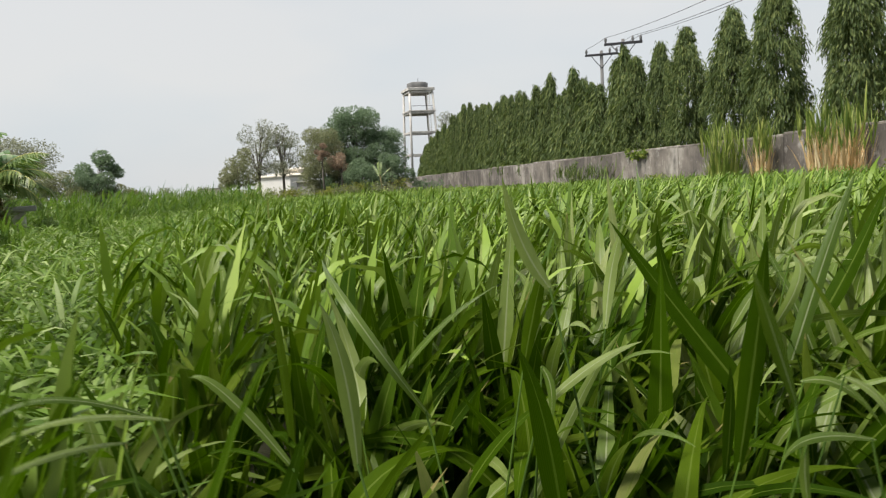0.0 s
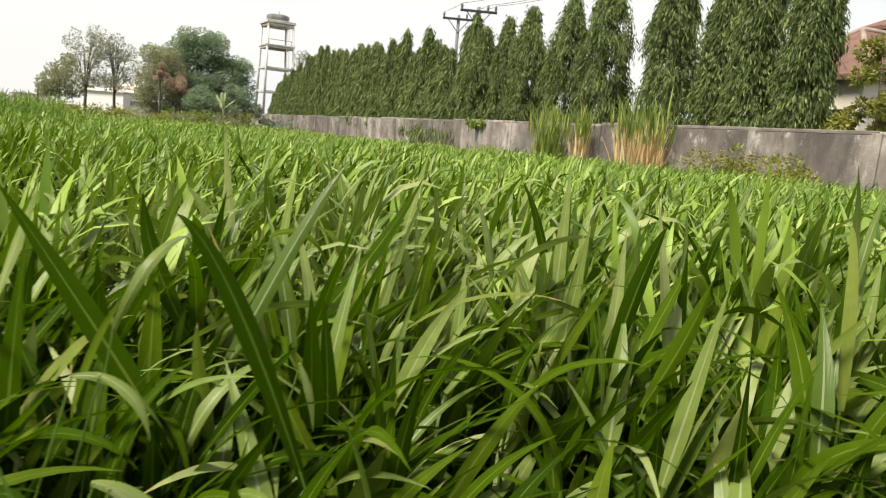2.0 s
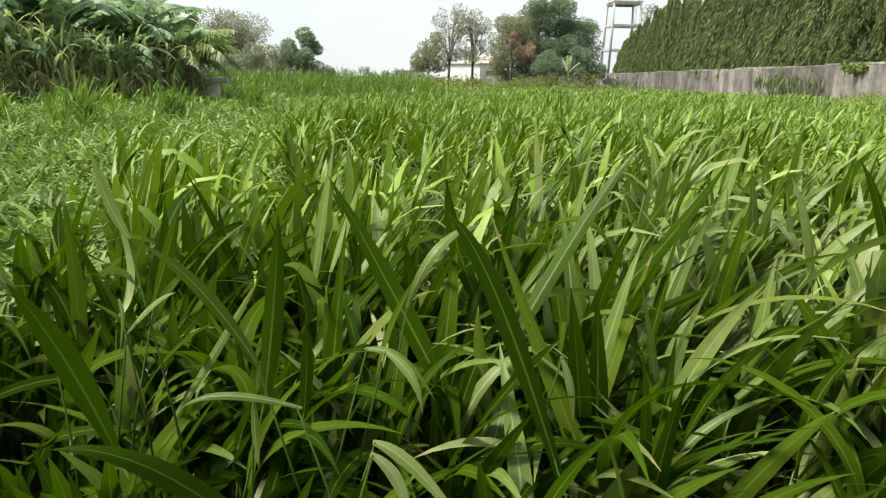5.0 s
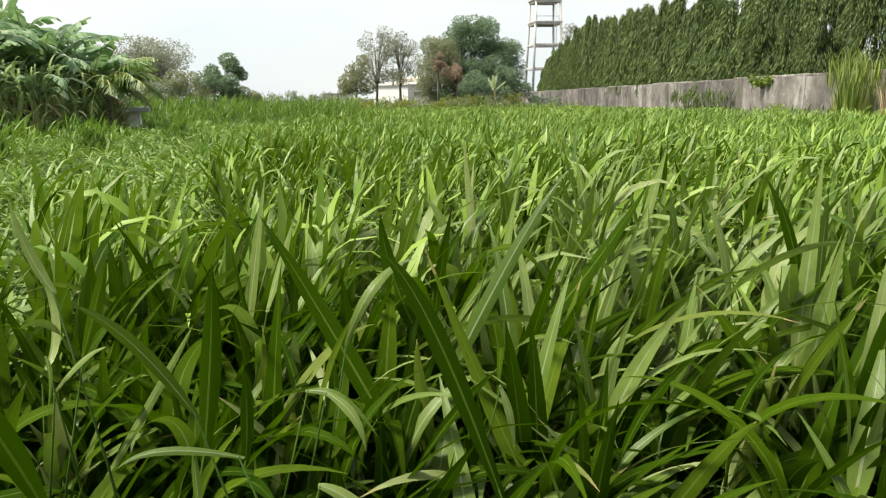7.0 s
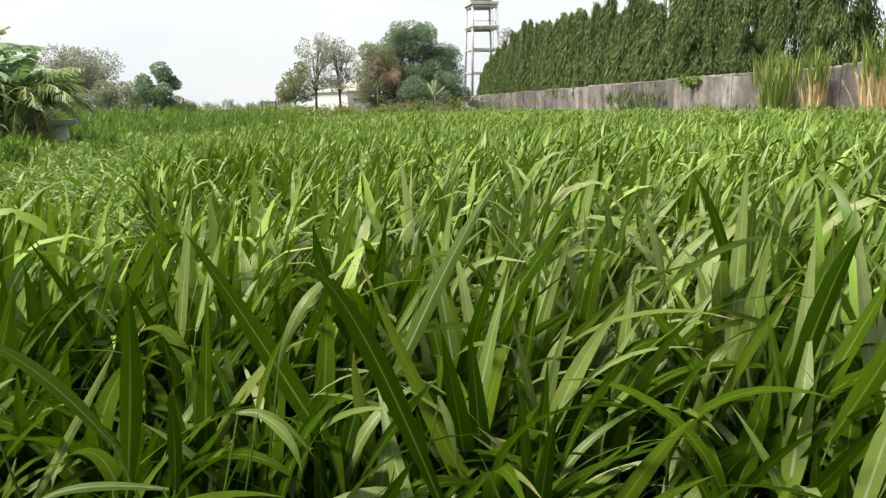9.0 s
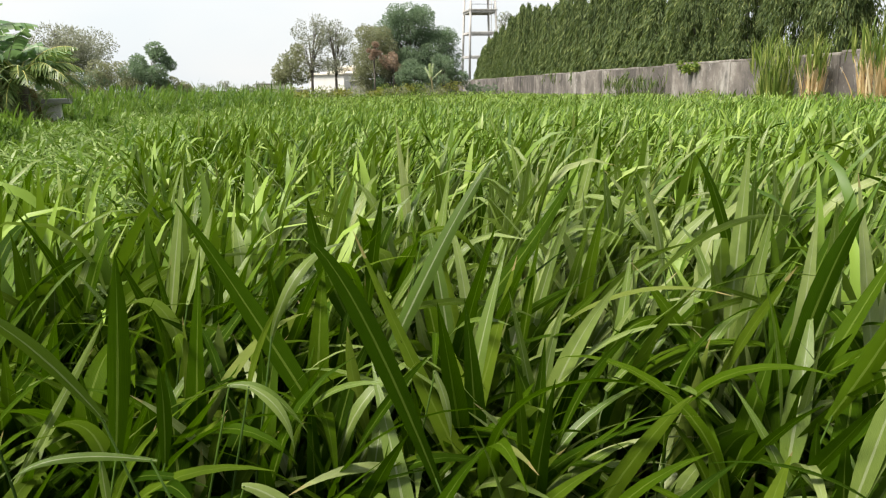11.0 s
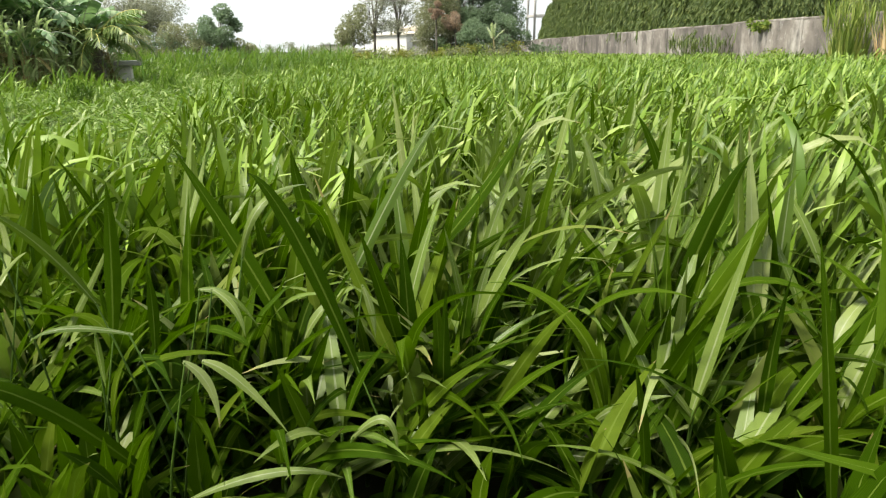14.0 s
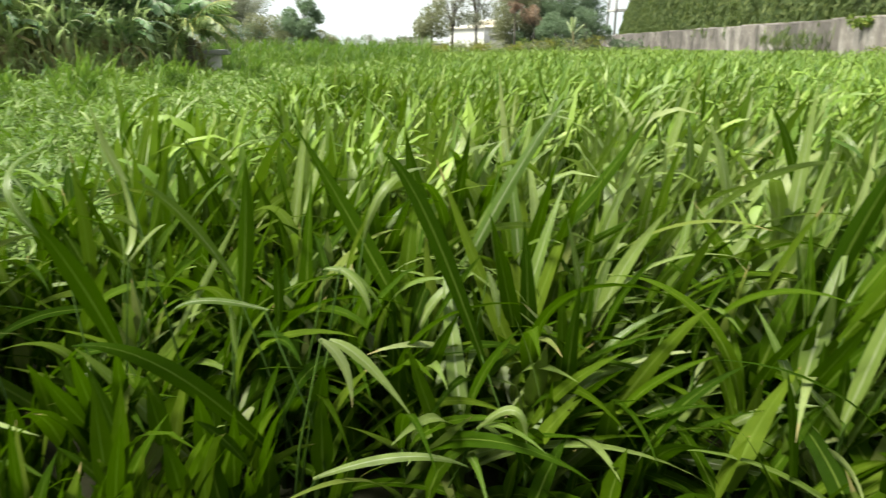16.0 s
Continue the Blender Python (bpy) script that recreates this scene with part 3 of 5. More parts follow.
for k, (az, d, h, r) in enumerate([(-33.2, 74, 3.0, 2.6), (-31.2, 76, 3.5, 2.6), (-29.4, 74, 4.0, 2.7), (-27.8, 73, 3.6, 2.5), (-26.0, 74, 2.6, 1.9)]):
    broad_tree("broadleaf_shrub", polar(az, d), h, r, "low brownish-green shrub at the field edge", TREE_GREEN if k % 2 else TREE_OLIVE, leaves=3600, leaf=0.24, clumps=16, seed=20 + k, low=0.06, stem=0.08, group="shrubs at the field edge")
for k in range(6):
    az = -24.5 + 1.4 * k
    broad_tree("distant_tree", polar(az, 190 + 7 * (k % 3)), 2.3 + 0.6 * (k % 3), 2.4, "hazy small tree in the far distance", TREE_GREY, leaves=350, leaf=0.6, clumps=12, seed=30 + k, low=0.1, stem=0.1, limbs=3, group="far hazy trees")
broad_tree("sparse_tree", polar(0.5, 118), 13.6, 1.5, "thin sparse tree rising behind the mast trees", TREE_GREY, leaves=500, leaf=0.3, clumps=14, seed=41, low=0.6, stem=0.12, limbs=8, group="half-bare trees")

broad_tree("background_tree", (21.2, 32.5, 0), 7.2, 1.7, "grey-green feathery tree behind the mast trees", TREE_GREEN, leaves=2600, leaf=0.26, clumps=22, seed=43, low=0.15, stem=0.14)
broad_tree("yellowish_bush", (16.75, 16.2, 0), 5.0, 0.95, "yellow-green leafy bush behind the wall beside the house", BUSH, leaves=4200, leaf=0.2, clumps=34, seed=44, low=0.03, stem=0.05)
broad_tree("yellowish_bush", (16.5, 17.4, 0), 2.9, 0.6, "low yellow-green bush behind the wall beside the house", BUSH, leaves=1600, leaf=0.17, clumps=14, seed=45, low=0.1, stem=0.05)


# ---- water tower ----
def water_tower(place, turn):
    t = thing("water_tower", place, "tall pale concrete water tower with open frame legs", "water tower", rz=turn)
    half0, half1, top = 3.3, 2.6, 21.2

    def at(z, sx, sy):
        h = half0 + (half1 - half0) * z / top
        return (sx * h, sy * h, z)
    for sx in (-1, 1):
        for sy in (-1, 1):
            bm = bmesh.new()
            tube(bm, [at(0, sx, sy), at(top, sx, sy)], [0.31, 0.26], 4)
            part("leg", bm, CONCRETE, t)
    for z in (7.2, 12.1, 16.4, 20.9):
        for a, b in (((-1, -1), (1, -1)), ((1, -1), (1, 1)), ((1, 1), (-1, 1)), ((-1, 1), (-1, -1))):
            p, q = Vector(at(z, *a)), Vector(at(z, *b))
            bm = bmesh.new()
            box(bm, ((q - p).length, 0.36, 0.45), (0, 0, 0), bevel=0.03)
            o = part("beam", bm, CONCRETE, t)
            o.matrix_basis = Matrix.Translation((p + q) / 2) @ Matrix.Rotation(math.atan2(q.y - p.y, q.x - p.x), 4, "Z")
    bm = bmesh.new()
    box(bm, (6.2, 6.2, 0.3), (0, 0, 16.75), bevel=0.03)
    part("platform", bm, CONCRETE, t)
    bm = bmesh.new()
    box(bm, (6.1, 6.1, 0.6), (0, 0, 21.5), bevel=0.05)
    part("deck", bm, CONCRETE, t)
    bm = bmesh.new()
    tube(bm, [(0, 0, 21.8), (0, 0, 22.0), (0, 0, 23.0), (0, 0, 23.2), (0, 0, 23.3)], [2.2, 2.35, 2.35, 1.9, 0.4], 20)
    part("tank", bm, TANK, t, "dark round water tank")
    for sx in (-1, 1):
        bm = bmesh.new()
        tube(bm, [(sx * 2.4, -2.45, 16.9), (sx * 2.4, -2.45, 17.9)], [0.05, 0.05], 6)
        part("rail_post", bm, STEEL, t)
    bm = bmesh.new()
    tube(bm, [(-2.4, -2.45, 17.9), (2.4, -2.45, 17.9)], [0.05, 0.05], 6)
    part("rail", bm, STEEL, t)
    bm = bmesh.new()
    tube(bm, [(-2.9, -1.6, 0), (-2.6, -1.4, 12.0), (-2.4, -1.2, 21.4)], [0.11, 0.11, 0.11], 6)
    part("downpipe", bm, CONCRETE, t)
    ladder = None
    for x in (1.3, 1.85):
        bm = bmesh.new()
        tube(bm, [(x, -3.2, 0), (x, -2.65, 21.6)], [0.06, 0.06], 5)
        stile = part("ladder_stile", bm, CONCRETE, t)
        ladder = ladder or stile
    rung_mesh = None
    for k in range(40):
        z = 0.6 + 0.52 * k
        if rung_mesh is None:
            bm = bmesh.new()
            tube(bm, [(-0.28, 0, 0), (0.28, 0, 0)], [0.035, 0.035], 5)
            rung_mesh = bpy.data.meshes.new("rung")
            bm.to_mesh(rung_mesh)
            bm.free()
        rung = part_mesh("rung", rung_mesh, CONCRETE, ladder)
        rung.matrix_basis = pose(1.575, -3.2 + 0.55 * z / 21.6, z)
    bm = bmesh.new()
    tube(bm, [(0.2, 0, 23.2), (0.2, 0, 24.2)], [0.06, 0.04], 6)
    part("vent_pipe", bm, STEEL, t)
    return t


water_tower(polar(-1.45, 155), 17)


# ---- power poles and wires ----
def power_pole(place, height, span, turn, label, brace=True):
    t = thing("power_pole", place, label, "pole", "power poles", rz=turn)
    bm = bmesh.new()
    tube(bm, [(0, 0, 0), (0, 0, height)], [0.17, 0.11], 8)
    part("post", bm, TANK, t)
    bm = bmesh.new()
    box(bm, (span, 0.13, 0.16), (0, -0.14, height - 0.3), bevel=0.01)
    part("crossarm", bm, STEEL, t)
    for x in (-span / 2 + 0.1, 0.25 * span, span / 2 - 0.1):
        bm = bmesh.new()
        tube(bm, [(x, -0.14, height - 0.23), (x, -0.14, height - 0.1), (x, -0.14, height + 0.05), (x, -0.14, height + 0.14)], [0.03, 0.09, 0.08, 0.03], 8)
        part("insulator", bm, TANK, t)
    if brace:
        for s in (-1, 1):
            bm = bmesh.new()
            tube(bm, [(0, -0.12, height - 1.3), (s * span * 0.32, -0.14, height - 0.36)], [0.03, 0.03], 5)
            part("brace", bm, STEEL, t)
    return t


POLE_LABEL = "concrete power pole with a steel crossarm behind the trees"
pole_a = power_pole((13.0, 46.2, 0), 9.8, 2.45, -9, POLE_LABEL)
pole_b = power_pole((13.05, 52.2, 0), 10.15, 2.4, -9, POLE_LABEL)
pole_c = power_pole((18.6, 13.0, 0), 10.2, 2.45, -9, POLE_LABEL)
for k, off in enumerate((-1.12, 0.61, 1.12)):
    bm = bmesh.new()
    p = pole_a.matrix_world @ Vector((off, -0.14, 9.93))
    q = pole_c.matrix_world @ Vector((off, -0.14, 10.33))
    pts = [p.lerp(q, s / 14) - Vector((0, 0, 0.9 * (1 - (2 * s / 14 - 1) ** 2))) for s in range(15)]
    tube(bm, pts, [0.014] * 15, 5)
    tagged(part("power_wire", bm, STEEL), "thin dark power wire strung between poles", "wire", "power wires")
    bm = bmesh.new()
    r = pole_b.matrix_world @ Vector((off, -0.14, 10.28))
    pts = [r.lerp(p, s / 6) - Vector((0, 0, 0.03 * (1 - (2 * s / 6 - 1) ** 2))) for s in range(7)]
    tube(bm, pts, [0.014] * 7, 5)
    tagged(part("power_wire", bm, STEEL), "thin dark power wire strung between poles", "wire", "power wires")


# ---- house behind the wall ----
def hip_roof(bm, cx, cy, w, d, z, rise, over):
    x0, x1, y0, y1 = cx - w / 2 - over, cx + w / 2 + over, cy - d / 2 - over, cy + d / 2 + over
    run = (y1 - y0) / 2
    a, b = Vector((x0 + run, (y0 + y1) / 2, z + rise)), Vector((max(x1 - run, x0 + run + 0.2), (y0 + y1) / 2, z + rise))
    c = [Vector((x0, y0, z)), Vector((x1, y0, z)), Vector((x1, y1, z)), Vector((x0, y1, z))]
    low = [bm.verts.new(p - Vector((0, 0, 0.18))) for p in c]
    v = [bm.verts.new(p) for p in c]
    A, B = bm.verts.new(a), bm.verts.new(b)
    for face in ((v[0], v[1], B, A), (v[1], v[2], B), (v[2], v[3], A, B), (v[3], v[0], A)):
        bm.faces.new(face)
    for k in range(4):
        bm.faces.new((low[k], low[(k + 1) % 4], v[(k + 1) % 4], v[k]))
    bm.faces.new(low[::-1])
    return c, a, b


def house(place, turn):
    t = thing("house", place, "cream house with a brown hipped tile roof behind the trees", "house", rz=turn)
    bm = bmesh.new()
    box(bm, (11, 4.3, 4.4), (0, -1.85, 2.2), bevel=0.02)
    part("wall", bm, CREAM, t)
    bm = bmesh.new()
    corners, a, b = hip_roof(bm, 0, -1.85, 11, 4.3, 4.4, 1.95, 0.35)
    roof = part("roof", bm, ROOF, t, "brown tiled hip roof")
    for p, q in ((corners[0], a), (corners[3], a), (corners[1], b), (corners[2], b), (a, b)):
        bm = bmesh.new()
        tube(bm, [p, q], [0.1, 0.1], 8)
        part("ridge_cap", bm, RIDGE, roof)
    bm = bmesh.new()
    box(bm, (6, 3.6, 7.8), (6.6, 1.0, 3.9), bevel=0.02)
    part("upper_storey", bm, CREAM, t)
    bm = bmesh.new()
    hip_roof(bm, 6.6, 1.0, 6, 3.6, 7.8, 1.3, 0.6)
    part("upper_roof", bm, ROOF, t)
    for y in (-3.0, -0.7):
        w = new("window")
        w.parent = t
        w.matrix_basis = pose(-5.5, y, 2.6)
        bm = bmesh.new()
        box(bm, (0.06, 1.2, 1.3), (-0.02, 0, 0))
        part("pane", bm, DARK, w)
        for yy in (-0.63, 0.63):
            bm = bmesh.new()
            box(bm, (0.12, 0.07, 1.4), (-0.03, yy, 0), bevel=0.01)
            part("frame", bm, WHITEWASH, w)
        bm = bmesh.new()
        box(bm, (0.2, 1.45, 0.07), (-0.07, 0, -0.72), bevel=0.01)
        part("sill", bm, CREAM, w)
    return t


house((24.45, 24.8, 0), 9)


# ---- far buildings ----
def far_shed(name, place, size, turn, mat, label, windows, pitch=0.0):
    t = thing(name, place, label, "building", rz=turn)
    bm = bmesh.new()
    box(bm, size, (0, 0, size[2] / 2), bevel=0.03)
    part("wall", bm, mat, t)
    bm = bmesh.new()
    if pitch:
        hip_roof(bm, 0, 0, size[0], size[1], size[2] + 0.18, pitch, 0.3)
    else:
        box(bm, (size[0] + 0.7, size[1] + 0.7, 0.18), (0, 0, size[2] + 0.09), bevel=0.03)
    part("roof", bm, CREAM if pitch else GREY_PAINT, t)
    for x in windows:
        bm = bmesh.new()
        box(bm, (1.0, 0.08, 0.9), (x, -size[1] / 2 - 0.03, size[2] * 0.55), bevel=0.01)
        part("window", bm, DARK, t)
    return t


far_shed("farm_building", polar(-13.0, 122), (7.6, 6, 3.5), -26, WHITEWASH, "low whitewashed building with a shallow brown roof beyond the field", (), 0.5)
far_shed("farm_building", polar(-11.9, 126), (3.2, 4, 4.6), -22, CREAM, "taller cream block beside the white building", (), 0.4)
far_shed("shed", polar(-10.9, 114), (3.4, 3, 2.3), -20, GREY_PAINT, "small dull grey shed beside the white building", ())
far_shed("hut", polar(-34.2, 27.8), (1.0, 0.8, 1.02), 30, WHITEWASH, "small pale hut beside the young palm", ())
far_shed("farm_building", polar(-18.2, 175), (6, 5, 2.5), 18, CREAM, "low pale building in the distance", ())


# ---- reeds, tufts and weeds along the wall ----
def stem_clump(name, place, count, radius, height, label, mats, straight=0.12, leaf_width=0.035, dry=0.62, spread=0.8, group="reed clumps by the wall"):
    """A clump of upright canes, dry below, with narrow leaves above."""
    t = thing(name, place, label, "reeds", group)
    a, r = RNG.uniform(0, 2 * math.pi, count), radius * np.sqrt(RNG.uniform(0, 1, count))
    base = np.stack([r * np.cos(a), r * np.sin(a), np.zeros(count)], 1)
    h = height * RNG.uniform(0.64, 1.0, count)
    lean = RNG.uniform(0, straight, count)
    v, f, uv = blades(base, a + RNG.normal(0, 0.6, count), lean, RNG.uniform(-0.5, 0.5, count), h * dry * RNG.uniform(0.9, 1.25, count), leaf_width * RNG.uniform(0.9, 1.8, count), 5, 3)
    part_mesh("cane", quick_mesh("cane", v, f, uv), mats[0], t)
    n = int(count * 1.1)
    pick = RNG.integers(0, count, n)
    up = h[pick] * RNG.uniform(0.85 * dry, 1.08 * dry, n)
    lb = base[pick] + np.stack([np.cos(a[pick]) * lean[pick] * up, np.sin(a[pick]) * lean[pick] * up, up], 1)
    v, f, uv = blades(lb, RNG.uniform(0, 6.28, n), RNG.uniform(0.02, 0.3, n), RNG.uniform(0.0, spread, n), h[pick] * RNG.uniform(0.22, 0.42, n), leaf_width * 1.1 * RNG.uniform(0.6, 1.2, n), 5, 3)
    part_mesh("leaf_mass", quick_mesh("leaf_mass", v, f, uv), mats[1], t)
    return t


def by_wall(y, off):
    return (wall_x(y) - off, y, 0)


stem_clump("reed_clump", by_wall(22.8, 0.9), 230, 0.78, 3.4, "tall clump of dry straw-coloured reeds with green tops", (STRAW, REED), 0.3, 0.055, 0.66, 0.6)
stem_clump("reed_clump", by_wall(26.9, 0.8), 120, 0.30, 3.2, "narrow clump of half-dry reeds by the wall", (STRAW, REED), 0.16, 0.05, 0.62, 0.6)
stem_clump("reed_clump", by_wall(29.4, 0.8), 210, 0.62, 4.0, "clump of green reeds with arching leaves", (REED, REED), 0.3, 0.045, 0.5, 1.3)


def pipe_rail(place, length, turn):
    t = thing("pipe_rail", place, "thin pale pipe rail beyond the end of the wall", "rail", rz=turn)
    bm = bmesh.new()
    tube(bm, [(-length / 2, 0, 1.95), (length / 2, 0, 1.95)], [0.07, 0.07], 8)
    part("pipe", bm, WHITEWASH, t)
    for x in (-length * 0.35, 0.0, length * 0.4):
        bm = bmesh.new()
        tube(bm, [(x, 0, 0), (x, 0, 1.9)], [0.06, 0.06], 8)
        part("post", bm, CONCRETE, t)


pipe_rail(polar(-3.4, 103), 4.4, 3)
stem_clump("cane_clump", by_wall(43.4, 1.1), 320, 1.6, 2.8, "dark green cane tuft leaning on the wall", (ASHOKA, ASHOKA), 0.95, 0.05, 0.42, 2.2)


def weed(name, place, size, label, mat, leaves=500, leaf=0.12):
    t = thing(name, place, label, "weeds", "weeds by the wall")
    shells = [((RNG.uniform(-1, 1) * size[0], RNG.uniform(-1, 1) * size[1], RNG.uniform(0.15, 0.9) * size[2]), 0.35 * size[2]) for _ in range(12)]
    pts, out = crown_points(leaves, shells)
    v, f = leaf_cards(pts, out + RNG.normal(scale=0.5, size=out.shape), leaf * RNG.uniform(0.6, 1.4, leaves), leaf * 0.6 * RNG.uniform(0.6, 1.2, leaves))
    part_mesh("foliage", quick_mesh("foliage", v, f), mat, t)
    for k in range(5):
        bm = bmesh.new()
        c = shells[k][0]
        tube(bm, [(c[0] * 0.3, c[1] * 0.3, 0), c], [0.012, 0.005], 5)
        part("stem", bm, STALK, t)
    return t


weed("weed_bush", by_wall(17.2, 0.8), (0.35, 1.2, 1.45), "yellowish weeds at the foot of the wall", BUSH, 2600)
weed("weed_bush", by_wall(19.6, 0.6), (0.3, 1.1, 1.35), "dull green weeds at the foot of the wall", BUSH, 1100, 0.10)
weed("creeper", (wall_x(39.0) - 0.02, 39.0, 1.8), (0.25, 1.3, 0.42), "dull green creeper hanging over the wall top", REED, 420, 0.24)
weed("weed_bush", by_wall(36.5, 0.6), (0.3, 1.2, 1.0), "low green weeds at the foot of the wall", REED, 500)
for k in range(15):
    az = -18.0 + 0.98 * k + 0.35 * math.sin(5.0 * k)
    weed("weed_bush", polar(az, 84 + 3.0 * math.sin(2.3 * k)), (1.3, 0.8, 1.15 + 0.5 * math.sin(1.9 * k) ** 2), "low yellowish-green weeds at the far field edge", (REED, TREE_OLIVE, BUSH)[k % 3], 420, 0.22)
weed("weed_bush", by_wall(100, 3.0), (2.0, 4.0, 1.6), "green bushes at the far end of the wall", TREE_GREEN, 900, 0.25)


# ---- bananas and palms ----
def torn_leaf(rnd, length, width, tilt, curl, phi, strips=16):
    """A big arching leaf, torn into strips on both sides of its rib."""
    verts, faces = [], []
    d = Vector((math.cos(phi), math.sin(phi), 0))
    side = Vector((-math.sin(phi), math.cos(phi), 0))
    p, pts, tans = Vector((0, 0, 0)), [], []
    for i in range(strips + 1):
        th = tilt + curl * (i / strips) ** 1.3
        tan = d * math.sin(th) + Vector((0, 0, math.cos(th)))
        pts.append(p.copy())
        tans.append(tan)
        p += tan * length / strips
    for sgn in (-1, 1):
        for i in range(1, strips):
            s = i / strips
            w = width * 0.5 * min(1, (s / 0.12)) * (1 - max(0, (s - 0.7) / 0.3) ** 2 * 0.85)
            sag = rnd.uniform(0.15, 0.75)
            out = (side * sgn * math.cos(sag) + Vector((0, 0, -math.sin(sag))) + tans[i] * rnd.uniform(0.15, 0.4)).normalized()
            a, b = pts[i], pts[i] + tans[i] * length / strips * rnd.uniform(0.93, 1.08)
            k = len(verts)
            drop = Vector((0, 0, -0.12 * w))
            verts += [a, b, b + out * w * 0.6, a + out * w * 0.6, b + out * w * rnd.uniform(0.9, 1.05) + drop, a + out * w * rnd.uniform(0.85, 1.0) + drop]
            faces += [(k, k + 1, k + 2, k + 3), (k + 3, k + 2, k + 4, k + 5)]
    return verts, faces, pts


def banana_plant(place, height, seed, label, leaves=9, name="banana_plant", mat=None, width=0.5, length=2.0, dry=3, spread=1.8, strips=16):
    rnd = random.Random(seed)
    t = thing(name, place, label, "plant", "banana plants")
    bm = bmesh.new()
    lean = rnd.uniform(-0.25, 0.25)
    tube(bm, [(0, 0, -0.05), (lean * 0.3, 0, height * 0.3), (lean, 0, height * 0.6)], [0.15, 0.12, 0.08], 10)
    part("stem", bm, PSEUDO, t)
    for k in range(leaves + dry):
        phi = 2.4 * k + rnd.uniform(-0.4, 0.4)
        old = k >= leaves
        tilt = rnd.uniform(0.1, 0.7) if not old else rnd.uniform(1.3, 1.9)
        curl = spread * rnd.uniform(0.6, 1.5) if not old else rnd.uniform(0.8, 1.2)
        verts, faces, pts = torn_leaf(rnd, length * rnd.uniform(0.75, 1.1) * (0.7 if old else 1), width * rnd.uniform(0.8, 1.2) * (0.6 if old else 1), tilt, curl, phi, strips)
        org = Vector((lean * 0.9, 0, height * ((0.44 + 0.15 * k / leaves) if not old else rnd.uniform(0.34, 0.54))))
        leaf = part_mesh("leaf", quick_mesh("leaf", [v + org for v in verts], faces), BANANA_DRY if old else (mat or BANANA), t)
        bm = bmesh.new()
        tube(bm, [q + org for q in pts[::2]], [0.028 - 0.022 * j / len(pts[::2]) for j in range(len(pts[::2]))], 5)
        part("rib", bm, BANANA_DRY if old else PALE_BARK, leaf)
    return t


BANANA_LABEL = "tall banana plant with torn arching green leaves"
for k, (az, d, h) in enumerate([(-36.4, 27.0, 2.5), (-38.9, 26.0, 3.5), (-41.2, 27.5, 4.4), (-44.0, 25.5, 4.5), (-46.8, 26.5, 4.7), (-50.0, 25.0, 4.4), (-40.4, 29.5, 4.3), (-38.0, 30.0, 3.3), (-45.4, 29.0, 5.2), (-48.6, 29.5, 5.0), (-42.6, 31.0, 5.2)]):
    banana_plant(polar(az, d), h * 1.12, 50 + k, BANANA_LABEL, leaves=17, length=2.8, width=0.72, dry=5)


def feather_palm(place, height, seed, label, fronds=24, length=2.25):
    """A young palm: a fibrous stump and long ribs with hanging leaflets on both sides."""
    rnd = random.Random(seed)
    t = thing("young_palm", place, label, "palm", "banana plants")
    bm = bmesh.new()
    tube(bm, [(0, 0, -0.05), (0.04, 0, height * 0.35), (0, 0.02, height * 0.62), (0, 0, height * 0.7)], [0.24, 0.2, 0.16, 0.05], 10)
    part("stump", bm, BARK, t)
    for k in range(fronds):
        phi = 2.399 * k + rnd.uniform(-0.25, 0.25)
        d = Vector((math.cos(phi), math.sin(phi), 0))
        side = Vector((-d.y, d.x, 0))
        tilt, curl = 0.66 + 0.7 * k / fronds + rnd.uniform(-0.1, 0.1), rnd.uniform(1.2, 1.8)
        p, pts, verts, faces = Vector((0, 0, height * 0.66)), [], [], []
        steps = 30
        reach = length * rnd.uniform(0.8, 1.1)
        for i in range(steps + 1):
            s = i / steps
            th = tilt + curl * s ** 1.4
            tan = d * math.sin(th) + Vector((0, 0, math.cos(th)))
            pts.append(p.copy())
            if i > 4:
                w = 0.62 * math.sin(math.pi * min(0.18 + 0.8 * s, 1.0)) ** 0.7
                for sgn in (-1, 1):
                    sag = rnd.uniform(0.35, 0.9)
                    out = (side * sgn * math.cos(sag) + tan * 0.75 - Vector((0, 0, math.sin(sag)))).normalized()
                    q = tan * rnd.uniform(0.028, 0.045)
                    b = len(verts)
                    tipp = p + out * w * rnd.uniform(0.85, 1.1) - Vector((0, 0, 0.1 * w))
                    verts += [p - q * 0.6, p + q, p + out * w * 0.5 + q, p + out * w * 0.5 - q * 0.8, tipp, tipp - q * 0.2]
                    faces += [(b, b + 1, b + 2, b + 3), (b + 3, b + 2, b + 4, b + 5)]
            p = p + tan * reach / steps
        frond = part_mesh("frond", quick_mesh("frond", verts, faces), PALM, t)
        bm = bmesh.new()
        tube(bm, pts[::3], [0.03 - 0.0025 * j for j in range(len(pts[::3]))], 5)
        part("rib", bm, PALM_RIB, frond, "yellowish frond rib")
    for k in range(7):
        phi = rnd.uniform(0, 6.28)
        d = Vector((math.cos(phi), math.sin(phi), 0))
        bm = bmesh.new()
        z = height * rnd.uniform(0.4, 0.62)
        tube(bm, [d * 0.15 + Vector((0, 0, z)), d * 0.4 + Vector((0, 0, z - 0.1)), d * 0.5 + Vector((0, 0, z * 0.35))], [0.04, 0.03, 0.02], 5)
        part("dead_stalk", bm, BANANA_DRY, t, "dry brown hanging stalk")
    return t


